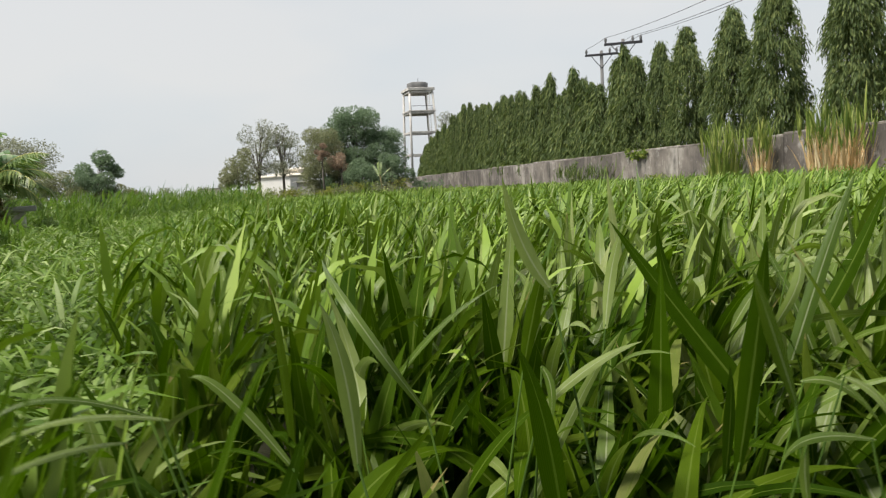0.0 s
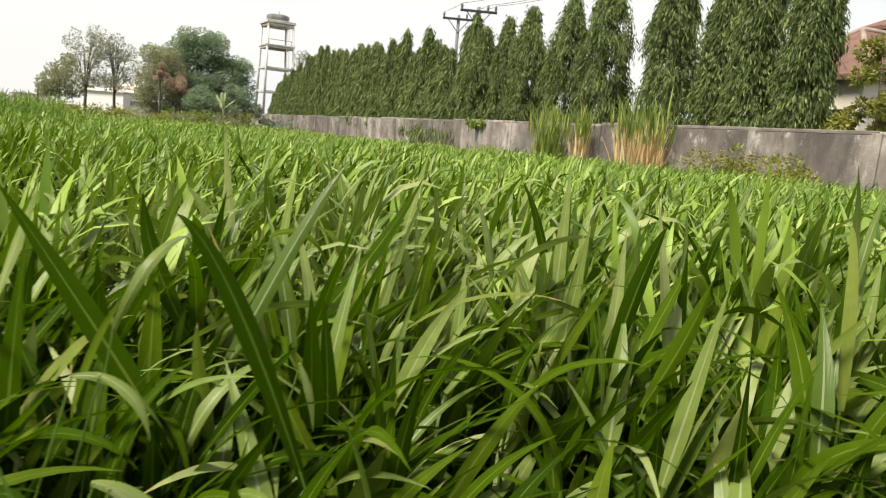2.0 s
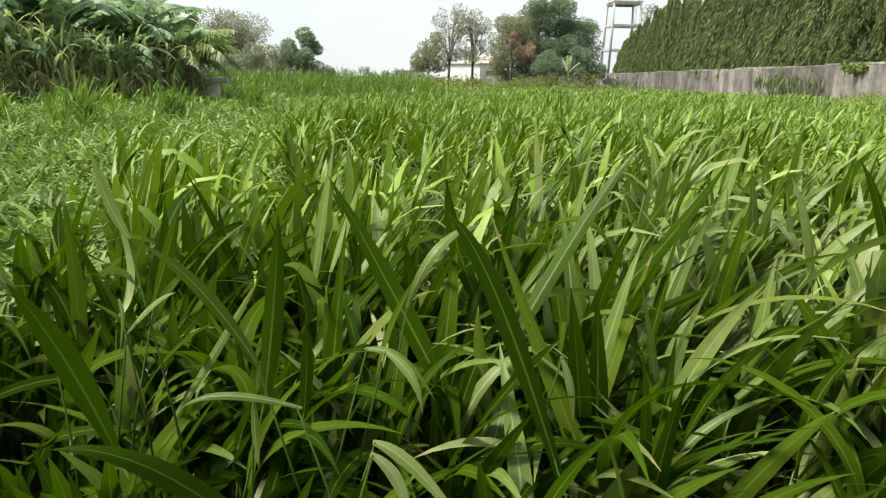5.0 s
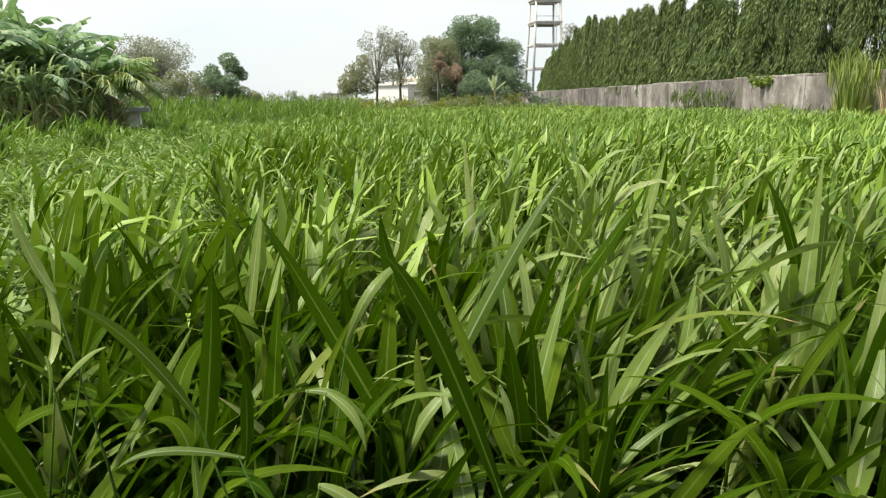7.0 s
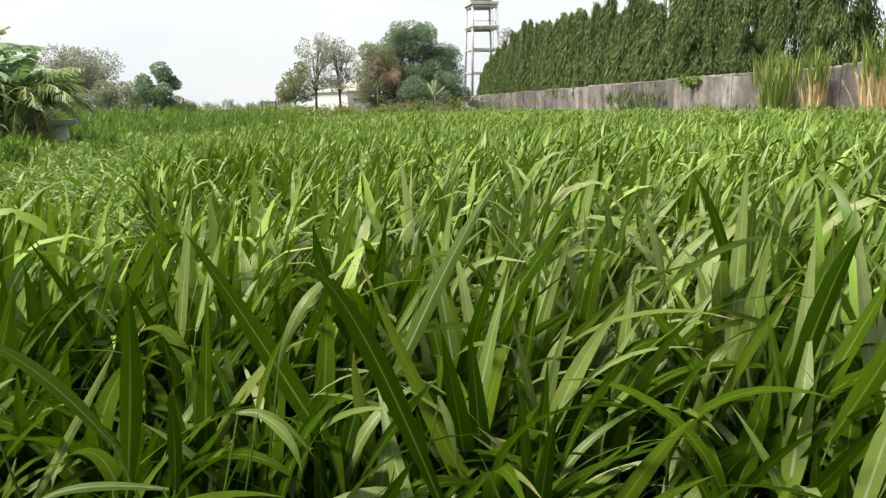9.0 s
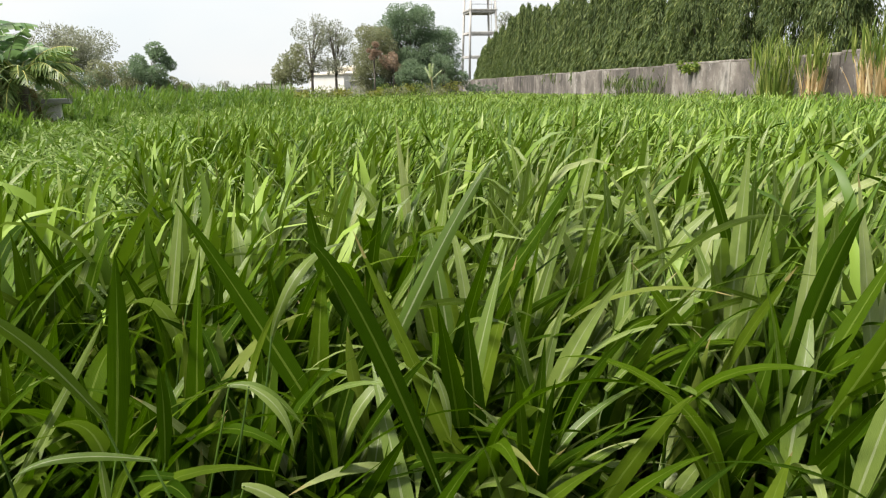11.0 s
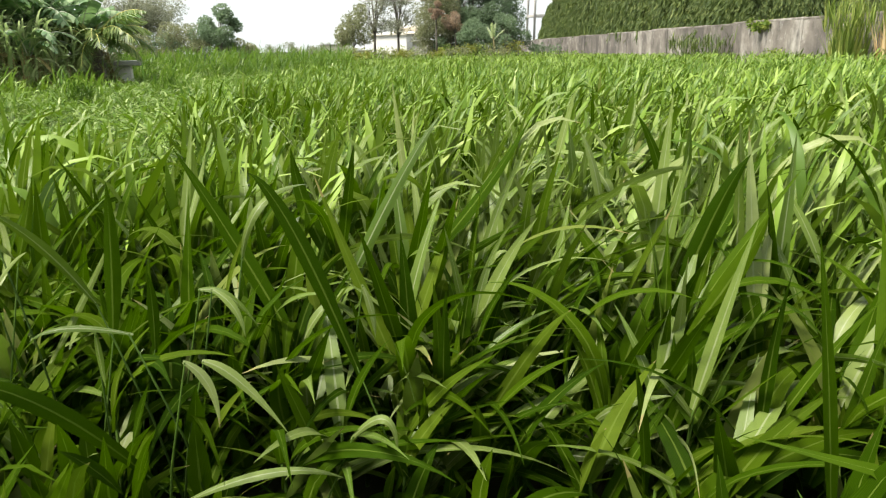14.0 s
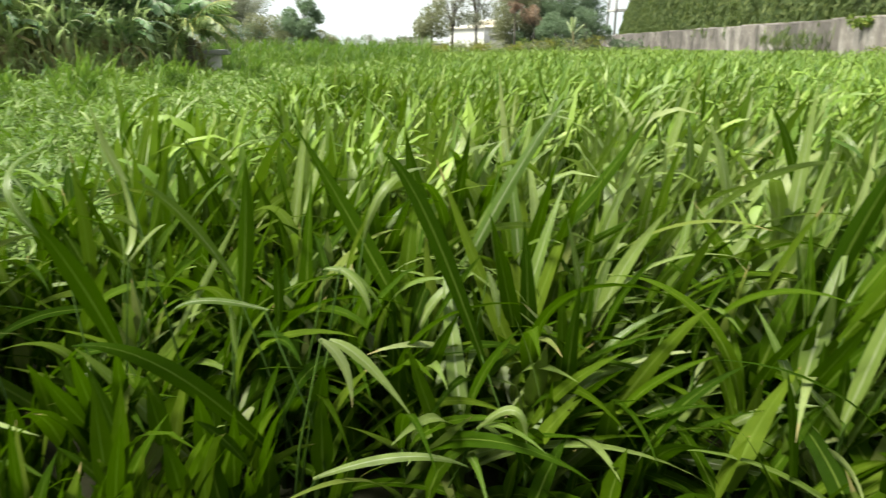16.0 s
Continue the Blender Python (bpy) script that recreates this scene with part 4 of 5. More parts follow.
feather_palm(polar(-35.4, 26.0), 2.75, 71, "young palm with long drooping feathery green fronds")
banana_plant(polar(-5.3, 82), 4.4, 72, "young banana plant with pale upright leaves", leaves=4, name="young_banana_plant", mat=THICKET, width=0.42, length=1.9, dry=0, spread=0.35)
banana_plant(polar(-41.6, 27.0), 7.2, 73, "tall banana plant with upright half-rolled young leaves", leaves=4, width=0.42, length=2.4, dry=0, spread=0.2)
for k, (az, d, h) in enumerate([(-39.5, 24.6, 2.8), (-43.4, 24.6, 3.2), (-47.4, 24.4, 3.3), (-51.0, 24.4, 3.2)]):
    banana_plant(polar(az, d), h, 90 + k, "short banana sucker with drooping leaves and dry skirts", leaves=9, length=1.9, width=0.32, dry=6, mat=BANANA, spread=2.0)


def drooping_clump(place, height, radius, label, mat, count=420):
    """A thicket of long narrow leaves that rise and hang over."""
    t = thing("drooping_clump", place, label, "plant", "thicket under the banana plants")
    a, r = RNG.uniform(0, 2 * math.pi, count), radius * np.sqrt(RNG.uniform(0, 1, count))
    base = np.stack([r * np.cos(a), r * np.sin(a), height * RNG.uniform(0.02, 0.75, count)], 1)
    v, f, uv = blades(base, a + RNG.normal(0, 0.8, count), RNG.uniform(0.0, 0.7, count), RNG.uniform(1.2, 2.6, count), height * RNG.uniform(0.3, 0.55, count), RNG.uniform(0.05, 0.12, count), 7, 3, RNG.normal(0, 0.5, count))
    part_mesh("leaf_mass", quick_mesh("leaf_mass", v, f, uv), mat, t)
    n = count // 4
    base = np.stack([r[:n] * np.cos(a[:n]), r[:n] * np.sin(a[:n]), np.zeros(n)], 1)
    v, f, uv = blades(base, a[:n], RNG.uniform(0, 0.15, n), RNG.uniform(0, 0.2, n), height * RNG.uniform(0.5, 0.8, n), RNG.uniform(0.03, 0.05, n), 4, 3)
    part_mesh("cane", quick_mesh("cane", v, f, uv), BANANA_DRY, t, "dry olive-brown canes")
    return t


for k, (az, d, h) in enumerate([(-36.6, 26.5, 2.2), (-38.4, 25.6, 3.0), (-40.2, 25.2, 3.6), (-42.2, 25.6, 3.8), (-44.2, 24.8, 3.9), (-46.3, 25.2, 4.2), (-48.4, 24.6, 4.2), (-50.6, 25.0, 4.4), (-52.8, 24.6, 4.4), (-41.2, 28.0, 4.8), (-45.2, 28.0, 5.0), (-49.4, 28.0, 5.2)]):
    drooping_clump(polar(az, d), h * 0.74, 1.15, "thicket of long drooping leaves under the bananas", DROOP if az < -44.5 else THICKET)


def dry_fronds(place, height, radius, label, count=560):
    """Dead fronds hanging down round a stump."""
    t = thing("dry_frond_heap", place, label, "plant", "thicket under the banana plants")
    bm = bmesh.new()
    tube(bm, [(0, 0, 0), (0.05, 0, height * 0.5), (0.02, 0.04, height * 0.85)], [0.2, 0.16, 0.1], 9)
    part("stump", bm, BARK, t)
    a = RNG.uniform(0, 2 * math.pi, count)
    r = radius * RNG.uniform(0.45, 0.85, count)
    base = np.stack([r * np.cos(a), r * np.sin(a), height * RNG.uniform(0.35, 1.0, count)], 1)
    v, f, uv = blades(base, a + RNG.normal(0, 0.9, count), RNG.uniform(2.75, 3.12, count), RNG.uniform(-0.15, 0.2, count), height * RNG.uniform(0.3, 0.6, count), RNG.uniform(0.02, 0.05, count), 6, 3, RNG.normal(0, 0.8, count), bend=0.8)
    part_mesh("frond", quick_mesh("frond", v, f, uv), STRAW_DARK, t, "dead brown hanging fronds")
    return t


dry_fronds(polar(-51.6, 22.6), 2.1, 1.0, "heap of dead brown fronds hanging beside the bananas")


# ---- the fodder field ----
WAY = [Vector((0.0, 0.25)), Vector((0.2, -0.02)), Vector((0.86, -0.09)), Vector((1.2, 0.25)), Vector((1.46, 0.29)), Vector((1.35, 0.25)), Vector((1.78, -0.02)), Vector((1.56, -0.05))]


def clear_of_path(x, y):
    d = np.full(len(x), 9.0)
    for a, b in zip(WAY, WAY[1:]):
        ab = np.array(b - a)
        t = np.clip(((x - a.x) * ab[0] + (y - a.y) * ab[1]) / max(ab @ ab, 1e-6), 0, 1)
        d = np.minimum(d, np.hypot(x - a.x - t * ab[0], y - a.y - t * ab[1]))
    return d


def low_side(x, y):
    """Positive in the lower meadow to the left of the tall fodder grass."""
    return (0.02 - 0.32 * y - 0.75 * np.exp(-(y / 2.2) ** 2)) - x + 0.35 * np.sin(y * 1.3) + 0.2 * np.sin(y * 3.1 + x)


def scatter(r0, r1, density, az0=-58, az1=53):
    area = math.radians(az1 - az0) / 2 * (r1 ** 2 - r0 ** 2)
    n = int(area * density)
    r = np.sqrt(RNG.uniform(r0 ** 2, r1 ** 2, n))
    a = np.radians(RNG.uniform(az0, az1, n))
    return 1.1 + r * np.sin(a), 0.1 + r * np.cos(a)


def field_height(x, y):
    """The canopy's height over the field: lower far off, uneven near."""
    base = (0.86 + 0.14 * np.clip((np.hypot(x - 1.1, y) - 2.0) / 3.0, 0, 1)) * (1.0 - 0.08 * np.clip((y - 8) / 14, 0, 1) - 0.45 * np.clip((y - 22) / 40, 0, 1))
    return base * (1 + 0.10 * np.sin(x * 1.7 + y * 0.6) * np.sin(y * 1.1 - x * 0.4) + 0.05 * np.sin(x * 5 + y * 4))


def lean_angle(n, bias=0.55):
    """Bearings of leaves: most lean to the right with the wind."""
    return np.where(RNG.uniform(0, 1, n) < bias, RNG.normal(0.1, 0.75, n), RNG.uniform(-math.pi, math.pi, n))


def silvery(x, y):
    """Share of leaves with sheen painted in, by hand-set bright and shade spots: 0 to 1."""
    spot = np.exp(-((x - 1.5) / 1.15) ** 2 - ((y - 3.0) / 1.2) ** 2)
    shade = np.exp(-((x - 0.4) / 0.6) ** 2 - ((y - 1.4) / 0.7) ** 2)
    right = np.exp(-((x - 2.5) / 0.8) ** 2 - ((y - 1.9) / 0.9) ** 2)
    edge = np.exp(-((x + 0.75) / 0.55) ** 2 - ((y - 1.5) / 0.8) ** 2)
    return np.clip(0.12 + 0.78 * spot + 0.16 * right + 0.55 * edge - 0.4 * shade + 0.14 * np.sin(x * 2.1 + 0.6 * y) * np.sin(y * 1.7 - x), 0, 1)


def fodder(name, x, y, per, mat, segs, cols, label, widen=1.0, shrink=1.0, reach=1.0, arching=0.45):
    n = len(x) * per
    away = np.hypot(x - 1.1, y - 0.1)
    open_field = np.repeat(np.clip((away - 2.8) / 3.5, 0, 1), per)
    hx = np.repeat(field_height(x, y) * RNG.normal(1.0, 0.09 - 0.045 * np.clip((away - 2.8) / 3.5, 0, 1), len(x)) * shrink, per)
    bx, by = np.repeat(x, per), np.repeat(y, per)
    fine = np.interp(away, [2.0, 2.6, 4.0, 6.5, 12.0], [1.0, 1.0, 0.74, 0.53, 0.43])
    k = np.tile(np.arange(per), len(x)) / max(per - 1, 1)
    arch = RNG.uniform(0, 1, n) < (arching - 0.12 * k) * np.repeat(np.clip(0.4 + 0.7 * fine, 0, 1), per)
    z0 = hx * (0.12 + (0.52 + 0.24 * (1 - np.repeat(fine, per))) * k + RNG.uniform(-0.05, 0.05, n))
    length = hx * np.where(arch, RNG.uniform(0.42, 0.72, n), RNG.uniform(0.30, 0.56, n)) * np.repeat(fine, per) * reach
    tilt = RNG.uniform(0.03, 0.6, n) * (1.15 - 0.4 * k) + RNG.uniform(0, 0.5, n) * open_field
    curl = np.where(arch, RNG.uniform(0.9, 2.3, n), RNG.uniform(-0.05, 0.6, n))
    base = np.stack([bx + RNG.normal(0, 0.015, n), by + RNG.normal(0, 0.015, n), z0], 1)
    v, f, uv = blades(base, lean_angle(n), tilt, curl, length, widen * RNG.uniform(0.026, 0.058, n) * np.repeat(0.28 + 0.72 * fine, per), segs, cols, RNG.normal(0, 0.7, n))
    ob = part_mesh(name, quick_mesh(name, v, f, uv), mat)
    return tagged(ob, label, "grass", kind="stuff")


NEAR_END = 2.55
for r0, r1, dense, per in ((NEAR_END, 4.0, 38, 10), (4.0, 8.0, 56, 10)):
    x, y = scatter(r0, r1, dense)
    broad = 1.25 if r1 < 5 else 1.1
    keep = low_side(x, y) < 0
    x, y = x[keep], y[keep]
    # the lit leaf copy takes over with distance
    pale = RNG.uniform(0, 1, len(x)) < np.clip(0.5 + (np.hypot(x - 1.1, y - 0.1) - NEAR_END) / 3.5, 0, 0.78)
    sheen_leaf = RNG.uniform(0, 1, len(x)) < silvery(x, y)
    fodder("fodder_grass", x[sheen_leaf], y[sheen_leaf], per, GRASS_SHEEN, 5 if r1 < 5 else 4, 3, "broad-leaved fodder grass with silvery sheen coloured in", broad)
    pale, x, y = pale[~sheen_leaf], x[~sheen_leaf], y[~sheen_leaf]
    fodder("fodder_grass", x[~pale], y[~pale], per, GRASS, 5 if r1 < 5 else 4, 3, "broad-leaved fodder grass in the shade-dark tone, dense and upright", broad)
    fodder("fodder_grass", x[pale], y[pale], per, GRASS_FAR, 5 if r1 < 5 else 4, 3 if r1 < 5 else 2, "broad-leaved fodder grass in the lit tone, dense and upright", broad)
for r0, r1, dense, per, segs in ((8.0, 15.0, 66, 8, 3), (15.0, 24.0, 36, 6, 3)):
    x, y = scatter(r0, r1, dense, -50, 50)
    keep = (low_side(x, y) < 0) & (x < wall_x(y) - 1.0)
    x, y = x[keep], y[keep]
    deep = RNG.uniform(0, 1, len(x)) < 0.34
    fodder("fodder_grass", x[deep], y[deep], per, GRASS_DARK, segs, 2, "darker green fodder grass in the middle of the field", 1.0)
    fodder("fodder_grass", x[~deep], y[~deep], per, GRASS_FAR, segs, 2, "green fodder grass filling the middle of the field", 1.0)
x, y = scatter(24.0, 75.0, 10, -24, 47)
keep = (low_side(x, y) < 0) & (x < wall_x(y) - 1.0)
fodder("fodder_grass", x[keep], y[keep], 4, GRASS_FAR, 2, 2, "fodder grass in the lit tone far off towards the wall", 1.9, 1.0, 1.3)


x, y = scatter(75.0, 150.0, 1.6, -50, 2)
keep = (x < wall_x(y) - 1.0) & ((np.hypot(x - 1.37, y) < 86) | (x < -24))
fodder("fodder_grass", x[keep], y[keep], 4, GRASS_FAR, 2, 2, "grass in the lit tone at the far edge of the field", 5.0, 1.3, 2.2)
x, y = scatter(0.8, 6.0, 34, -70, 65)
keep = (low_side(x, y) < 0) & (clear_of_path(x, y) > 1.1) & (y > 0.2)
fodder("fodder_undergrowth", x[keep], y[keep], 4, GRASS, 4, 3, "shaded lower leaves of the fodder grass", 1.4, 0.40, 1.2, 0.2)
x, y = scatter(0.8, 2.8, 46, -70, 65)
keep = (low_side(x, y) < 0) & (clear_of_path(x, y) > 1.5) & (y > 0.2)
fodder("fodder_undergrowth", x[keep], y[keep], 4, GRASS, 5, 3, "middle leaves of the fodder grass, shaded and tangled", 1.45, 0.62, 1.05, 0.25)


# grass below the view, added to block light coming in round the standing point
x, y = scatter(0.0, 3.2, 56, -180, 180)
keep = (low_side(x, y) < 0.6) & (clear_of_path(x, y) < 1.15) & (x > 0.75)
fodder("trodden_grass", x[keep], y[keep], 6, GRASS, 5, 3, "short fodder grass below the view, added to block light", 1.0, 0.30, 1.1, 0.2)
# taller out-of-view grass on the left, added to shade the near leaves
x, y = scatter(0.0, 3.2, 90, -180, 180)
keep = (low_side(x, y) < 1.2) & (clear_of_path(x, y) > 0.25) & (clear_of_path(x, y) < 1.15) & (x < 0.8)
fodder("trodden_grass", x[keep], y[keep], 8, GRASS, 5, 3, "taller fodder grass below the view, added to shade the near leaves", 1.1, 0.60, 0.95, 0.2)
# grass behind the view, added to keep light off the near canopy
x, y = scatter(0.85, 4.5, 75, 50, 310)
keep = clear_of_path(x, y) > 0.6
around = fodder("fodder_grass", x[keep], y[keep], 5, GRASS, 4, 3, "fodder grass behind the view, added to block light", 1.1, 0.95)
# the shade-dark leaf and its lit copy mix, more of the lit tone further out
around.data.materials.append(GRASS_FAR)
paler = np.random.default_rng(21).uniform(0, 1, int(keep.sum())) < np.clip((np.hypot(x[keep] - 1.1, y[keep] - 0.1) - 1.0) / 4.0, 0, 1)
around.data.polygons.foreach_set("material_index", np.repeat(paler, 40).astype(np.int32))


x, y = scatter(4.5, 13.0, 36, 50, 303)
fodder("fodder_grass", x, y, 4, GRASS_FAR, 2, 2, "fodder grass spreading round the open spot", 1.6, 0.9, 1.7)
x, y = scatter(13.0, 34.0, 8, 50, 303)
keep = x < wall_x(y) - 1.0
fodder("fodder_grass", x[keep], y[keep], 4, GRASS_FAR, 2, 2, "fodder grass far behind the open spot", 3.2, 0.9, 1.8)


def meadow(name, x, y, per, mat, height, label, segs=4, widen=1.0):
    n = len(x) * per
    bx, by = np.repeat(x, per) + RNG.normal(0, 0.05, n), np.repeat(y, per) + RNG.normal(0, 0.05, n)
    lump = np.sin(bx * 1.9 + by) * np.sin(by * 1.6) + 0.6 * np.sin(bx * 4.3 - by * 1.2) * np.sin(by * 3.7 + 1)
    h = height * (1 + 0.20 * lump) * RNG.uniform(0.7, 1.1, n)
    base = np.stack([bx, by, h * RNG.uniform(0.2, 0.75, n)], 1)
    v, f, uv = blades(base, RNG.uniform(-math.pi, math.pi, n), RNG.uniform(0.35, 1.5, n), RNG.uniform(0.3, 1.7, n), h * RNG.uniform(0.28, 0.55, n), widen * RNG.uniform(0.011, 0.026, n), segs, 2, RNG.normal(0, 0.9, n))
    return tagged(part_mesh(name, quick_mesh(name, v, f, uv), mat), label, "grass", kind="stuff")


x, y = scatter(1.6, 9.0, 85, -62, -5)
keep = low_side(x, y) > 0
meadow("meadow_grass", x[keep], y[keep], 9, GRASS_LOW, 0.62, "low tangled light-green meadow grass beside the fodder", 5, 1.6)
x, y = scatter(9.0, 31.0, 30, -60, -12)
keep = low_side(x, y) > 0
meadow("meadow_grass", x[keep], y[keep], 8, GRASS_LOW, 0.66, "low tangled light-green meadow grass beside the fodder", 3, 1.9)
x, y = scatter(18.5, 24.0, 7, -58, -33)
keep = np.sin(x * 1.3 + y * 0.7) + np.sin(y * 2.1 - x) > -0.3
fodder("tall_grass", x[keep], y[keep], 8, GRASS_FAR, 4, 2, "taller light-green grass before the banana plants", 1.6, 0.86, 1.8)
for az, d0, size in ((-43.5, 14.0, 1.25), (-36.8, 16.5, 1.05), (-49.5, 15.0, 1.0), (-30.5, 19.0, 1.0)):
    px, py, _ = polar(az, d0)
    fodder("grass_tuft", px + RNG.normal(0, 0.28, 34), py + RNG.normal(0, 0.28, 34), 8, GRASS_DARK, 5, 3, "taller dark green grass tuft in the meadow", 1.5, size, 2.0)
x, y = scatter(29.0, 36.0, 12, -33.5, -16)
fodder("tall_grass", x, y, 6, GRASS_DARK, 4, 2, "strip of taller dark green grass behind the meadow", 1.8, 1.7, 1.8)
x, y = scatter(31.0, 60.0, 4, -60, -14)
keep = low_side(x, y) > 0
meadow("meadow_grass", x[keep], y[keep], 6, GRASS_LOW, 0.8, "far meadow grass running to the trees", 3, 4.0)


# ---- the nearest plants, one by one ----
PLANT_LABEL = "fodder grass plant with broad arching green leaves"


def grass_plant(place, height, seed, count=8, sheen_leaves=0.08):
    rnd = random.Random(seed)
    t = thing("fodder_grass_plant", place, PLANT_LABEL if sheen_leaves < 0.3 else "fodder grass plant with sheen coloured into its broad silvery-green leaves", "grass", "nearest fodder grass plants")
    bm = bmesh.new()
    tube(bm, [(0, 0, -0.03), (0.004, 0.002, height * 0.25), (0.008, 0, height * 0.58)], [0.009, 0.007, 0.004], 7)
    part("stalk", bm, STALK, t)
    for k in range(count):
        u = k / (count - 1)
        arch = rnd.random() < 0.60 - 0.22 * u
        phi = rnd.gauss(0.1, 0.8) if rnd.random() < 0.55 else rnd.uniform(-3.1, 3.1)
        v, f, uv = blades(np.array([[0.004, 0, height * (0.10 + 0.48 * u)]]), np.array([phi]), np.array([rnd.uniform(0.05, 0.7)]), np.array([rnd.uniform(1.0, 2.4) if arch else rnd.uniform(-0.05, 0.6)]),
                          np.array([height * (rnd.uniform(0.5, 0.8) if arch else rnd.uniform(0.42, 0.72))]), np.array([rnd.uniform(0.032, 0.066)]), 12, 5, np.array([rnd.gauss(0, 0.7)]))
        part_mesh("leaf", quick_mesh("leaf", v, f, uv), GRASS_SHEEN if rnd.random() < sheen_leaves else GRASS, t)
    return t


x, y = scatter(0.7, NEAR_END, 44, -70, 65)
away = clear_of_path(x, y)
keep = (away > 1.22) & (low_side(x, y) < 0) & (y > 0.2)
x, y, away = x[keep], y[keep], away[keep]
sources = ([], [])
for k in range(len(x)):
    size = (0.56 + 0.32 * min(1.0, (away[k] - 1.22) / 0.8)) * RNG.normal(1.0, 0.09)
    m = pose(x[k], y[k], 0, RNG.normal(0, 4), RNG.normal(3, 5), RNG.normal(0, 30)) @ Matrix.Diagonal((1, 1, size, 1))
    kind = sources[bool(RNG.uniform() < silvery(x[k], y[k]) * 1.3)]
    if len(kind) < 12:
        o = grass_plant((x[k], y[k], 0), 1.0, 200 + k, sheen_leaves=0.08 if kind is sources[0] else 0.6)
        kind.append(o)
    else:
        o = copy_thing(kind[k % 12], Matrix())
    o.matrix_basis = m


def hero_leaf(base, mid, tip, width, pale=False):
    """One broad leaf on its own stalk: it rises from base, passes over mid and ends at tip."""
    a, b, c = Vector(base), Vector(mid), Vector(tip)
    t = thing("fodder_grass_shoot", (a.x, a.y, 0), "single fodder grass shoot with one broad ribbed leaf", "grass", "single fodder grass shoots")
    ctrl = 2 * b - 0.5 * a - 0.5 * c
    a = a - (ctrl - a) * 0.28
    ctrl = 2 * b - 0.5 * a - 0.5 * c
    width = min(width * (0.78 if pale else 1.0), 0.15 * ((b - a).length + (c - b).length))
    verts, faces, uv = [], [], []
    segs, cols = 12, 5
    facing = Vector((0.35 * math.sin(37 * a.x + 11 * c.z), -0.75, 0.62))
    foot = Vector((a.x, a.y, 0))
    for i in range(segs + 1):
        s = i / segs
        p = (1 - s) ** 2 * a + 2 * s * (1 - s) * ctrl + s * s * c
        d = (2 * (1 - s) * (ctrl - a) + 2 * s * (c - ctrl)).normalized()
        u = d.cross(facing).normalized()
        n = u.cross(d)
        w = 0.43 * width * (0.35 + 0.65 * math.sin(min(s / 0.4, 1) * math.pi / 2)) * max(1 - (max(s - 0.4, 0) / 0.6) ** 1.6, 0.02)
        for j in range(cols):
            o = -1 + 2 * j / (cols - 1)
            verts.append(p + u * w * o - n * (0.22 * w * abs(o)) - foot)
            uv.append(((o + 1) / 2, s))
    for i in range(segs):
        for j in range(cols - 1):
            k = i * cols + j
            faces.append((k, k + 1, k + cols + 1, k + cols))
    # pale leaves wear the copy with the sheen in its colour
    part_mesh("leaf", quick_mesh("leaf", verts, faces, uv), GRASS_SHEEN if pale else GRASS, t)
    bm = bmesh.new()
    back = (ctrl - a) * 0.05
    slant = Vector((a.x - c.x, a.y - c.y, 0))
    slant = slant.normalized() * 0.16 if slant.length > 0.01 else Vector((0.1, 0.1, 0))
    tube(bm, [slant + Vector((0, 0, -0.03)), slant * 0.45 + Vector((0, 0, a.z * 0.6)) - back, a - foot + (ctrl - a) * 0.06], [0.004, 0.003, 0.002], 7)
    part("stalk", bm, STALK, t)


hero_leaf((0.49, 1.40, 0.23), (0.39, 1.34, 0.44), (0.34, 1.22, 0.65), 0.062, True)
hero_leaf((0.70, 1.42, 0.36), (0.56, 1.30, 0.59), (0.38, 1.20, 0.68), 0.060)
hero_leaf((0.34, 1.32, 0.24), (0.29, 1.25, 0.42), (0.29, 1.15, 0.61), 0.083)
hero_leaf((0.78, 1.33, 0.76), (0.68, 1.29, 0.78), (0.61, 1.25, 0.76), 0.024, True)
hero_leaf((0.67, 1.34, 0.73), (0.67, 1.34, 0.67), (0.68, 1.33, 0.60), 0.036, True)
hero_leaf((0.61, 1.47, 0.70), (0.64, 1.47, 0.90), (0.66, 1.47, 1.09), 0.055)
hero_leaf((0.64, 1.60, 0.60), (0.65, 1.60, 0.71), (0.65, 1.60, 0.81), 0.054)
hero_leaf((0.67, 1.37, 0.84), (0.61, 1.32, 0.97), (0.55, 1.25, 1.07), 0.045, True)
hero_leaf((0.27, 1.40, 0.59), (0.24, 1.34, 0.79), (0.19, 1.28, 0.96), 0.073)
hero_leaf((0.24, 1.50, 0.79), (0.32, 1.48, 0.86), (0.41, 1.45, 0.91), 0.029, True)
hero_leaf((0.95, 1.25, 0.72), (0.99, 1.25, 0.67), (1.01, 1.24, 0.57), 0.041, True)
hero_leaf((0.86, 1.56, 0.78), (0.91, 1.55, 0.74), (0.94, 1.54, 0.66), 0.040, True)
hero_leaf((0.96, 1.88, 0.52), (0.78, 1.95, 0.78), (0.57, 2.00, 1.09), 0.075)
hero_leaf((0.90, 1.80, 0.13), (0.91, 1.80, 0.40), (0.91, 1.81, 0.68), 0.052)
hero_leaf((1.22, 1.46, 0.29), (1.16, 1.43, 0.51), (1.15, 1.34, 0.69), 0.049)
hero_leaf((1.05, 1.88, 0.02), (1.10, 1.90, 0.28), (1.15, 1.94, 0.46), 0.049)
hero_leaf((1.42, 1.75, 0.27), (1.26, 1.86, 0.55), (1.03, 2.00, 1.01), 0.062)
hero_leaf((0.82, 1.83, 0.83), (0.89, 1.84, 0.96), (0.94, 2.09, 0.97), 0.040, True)
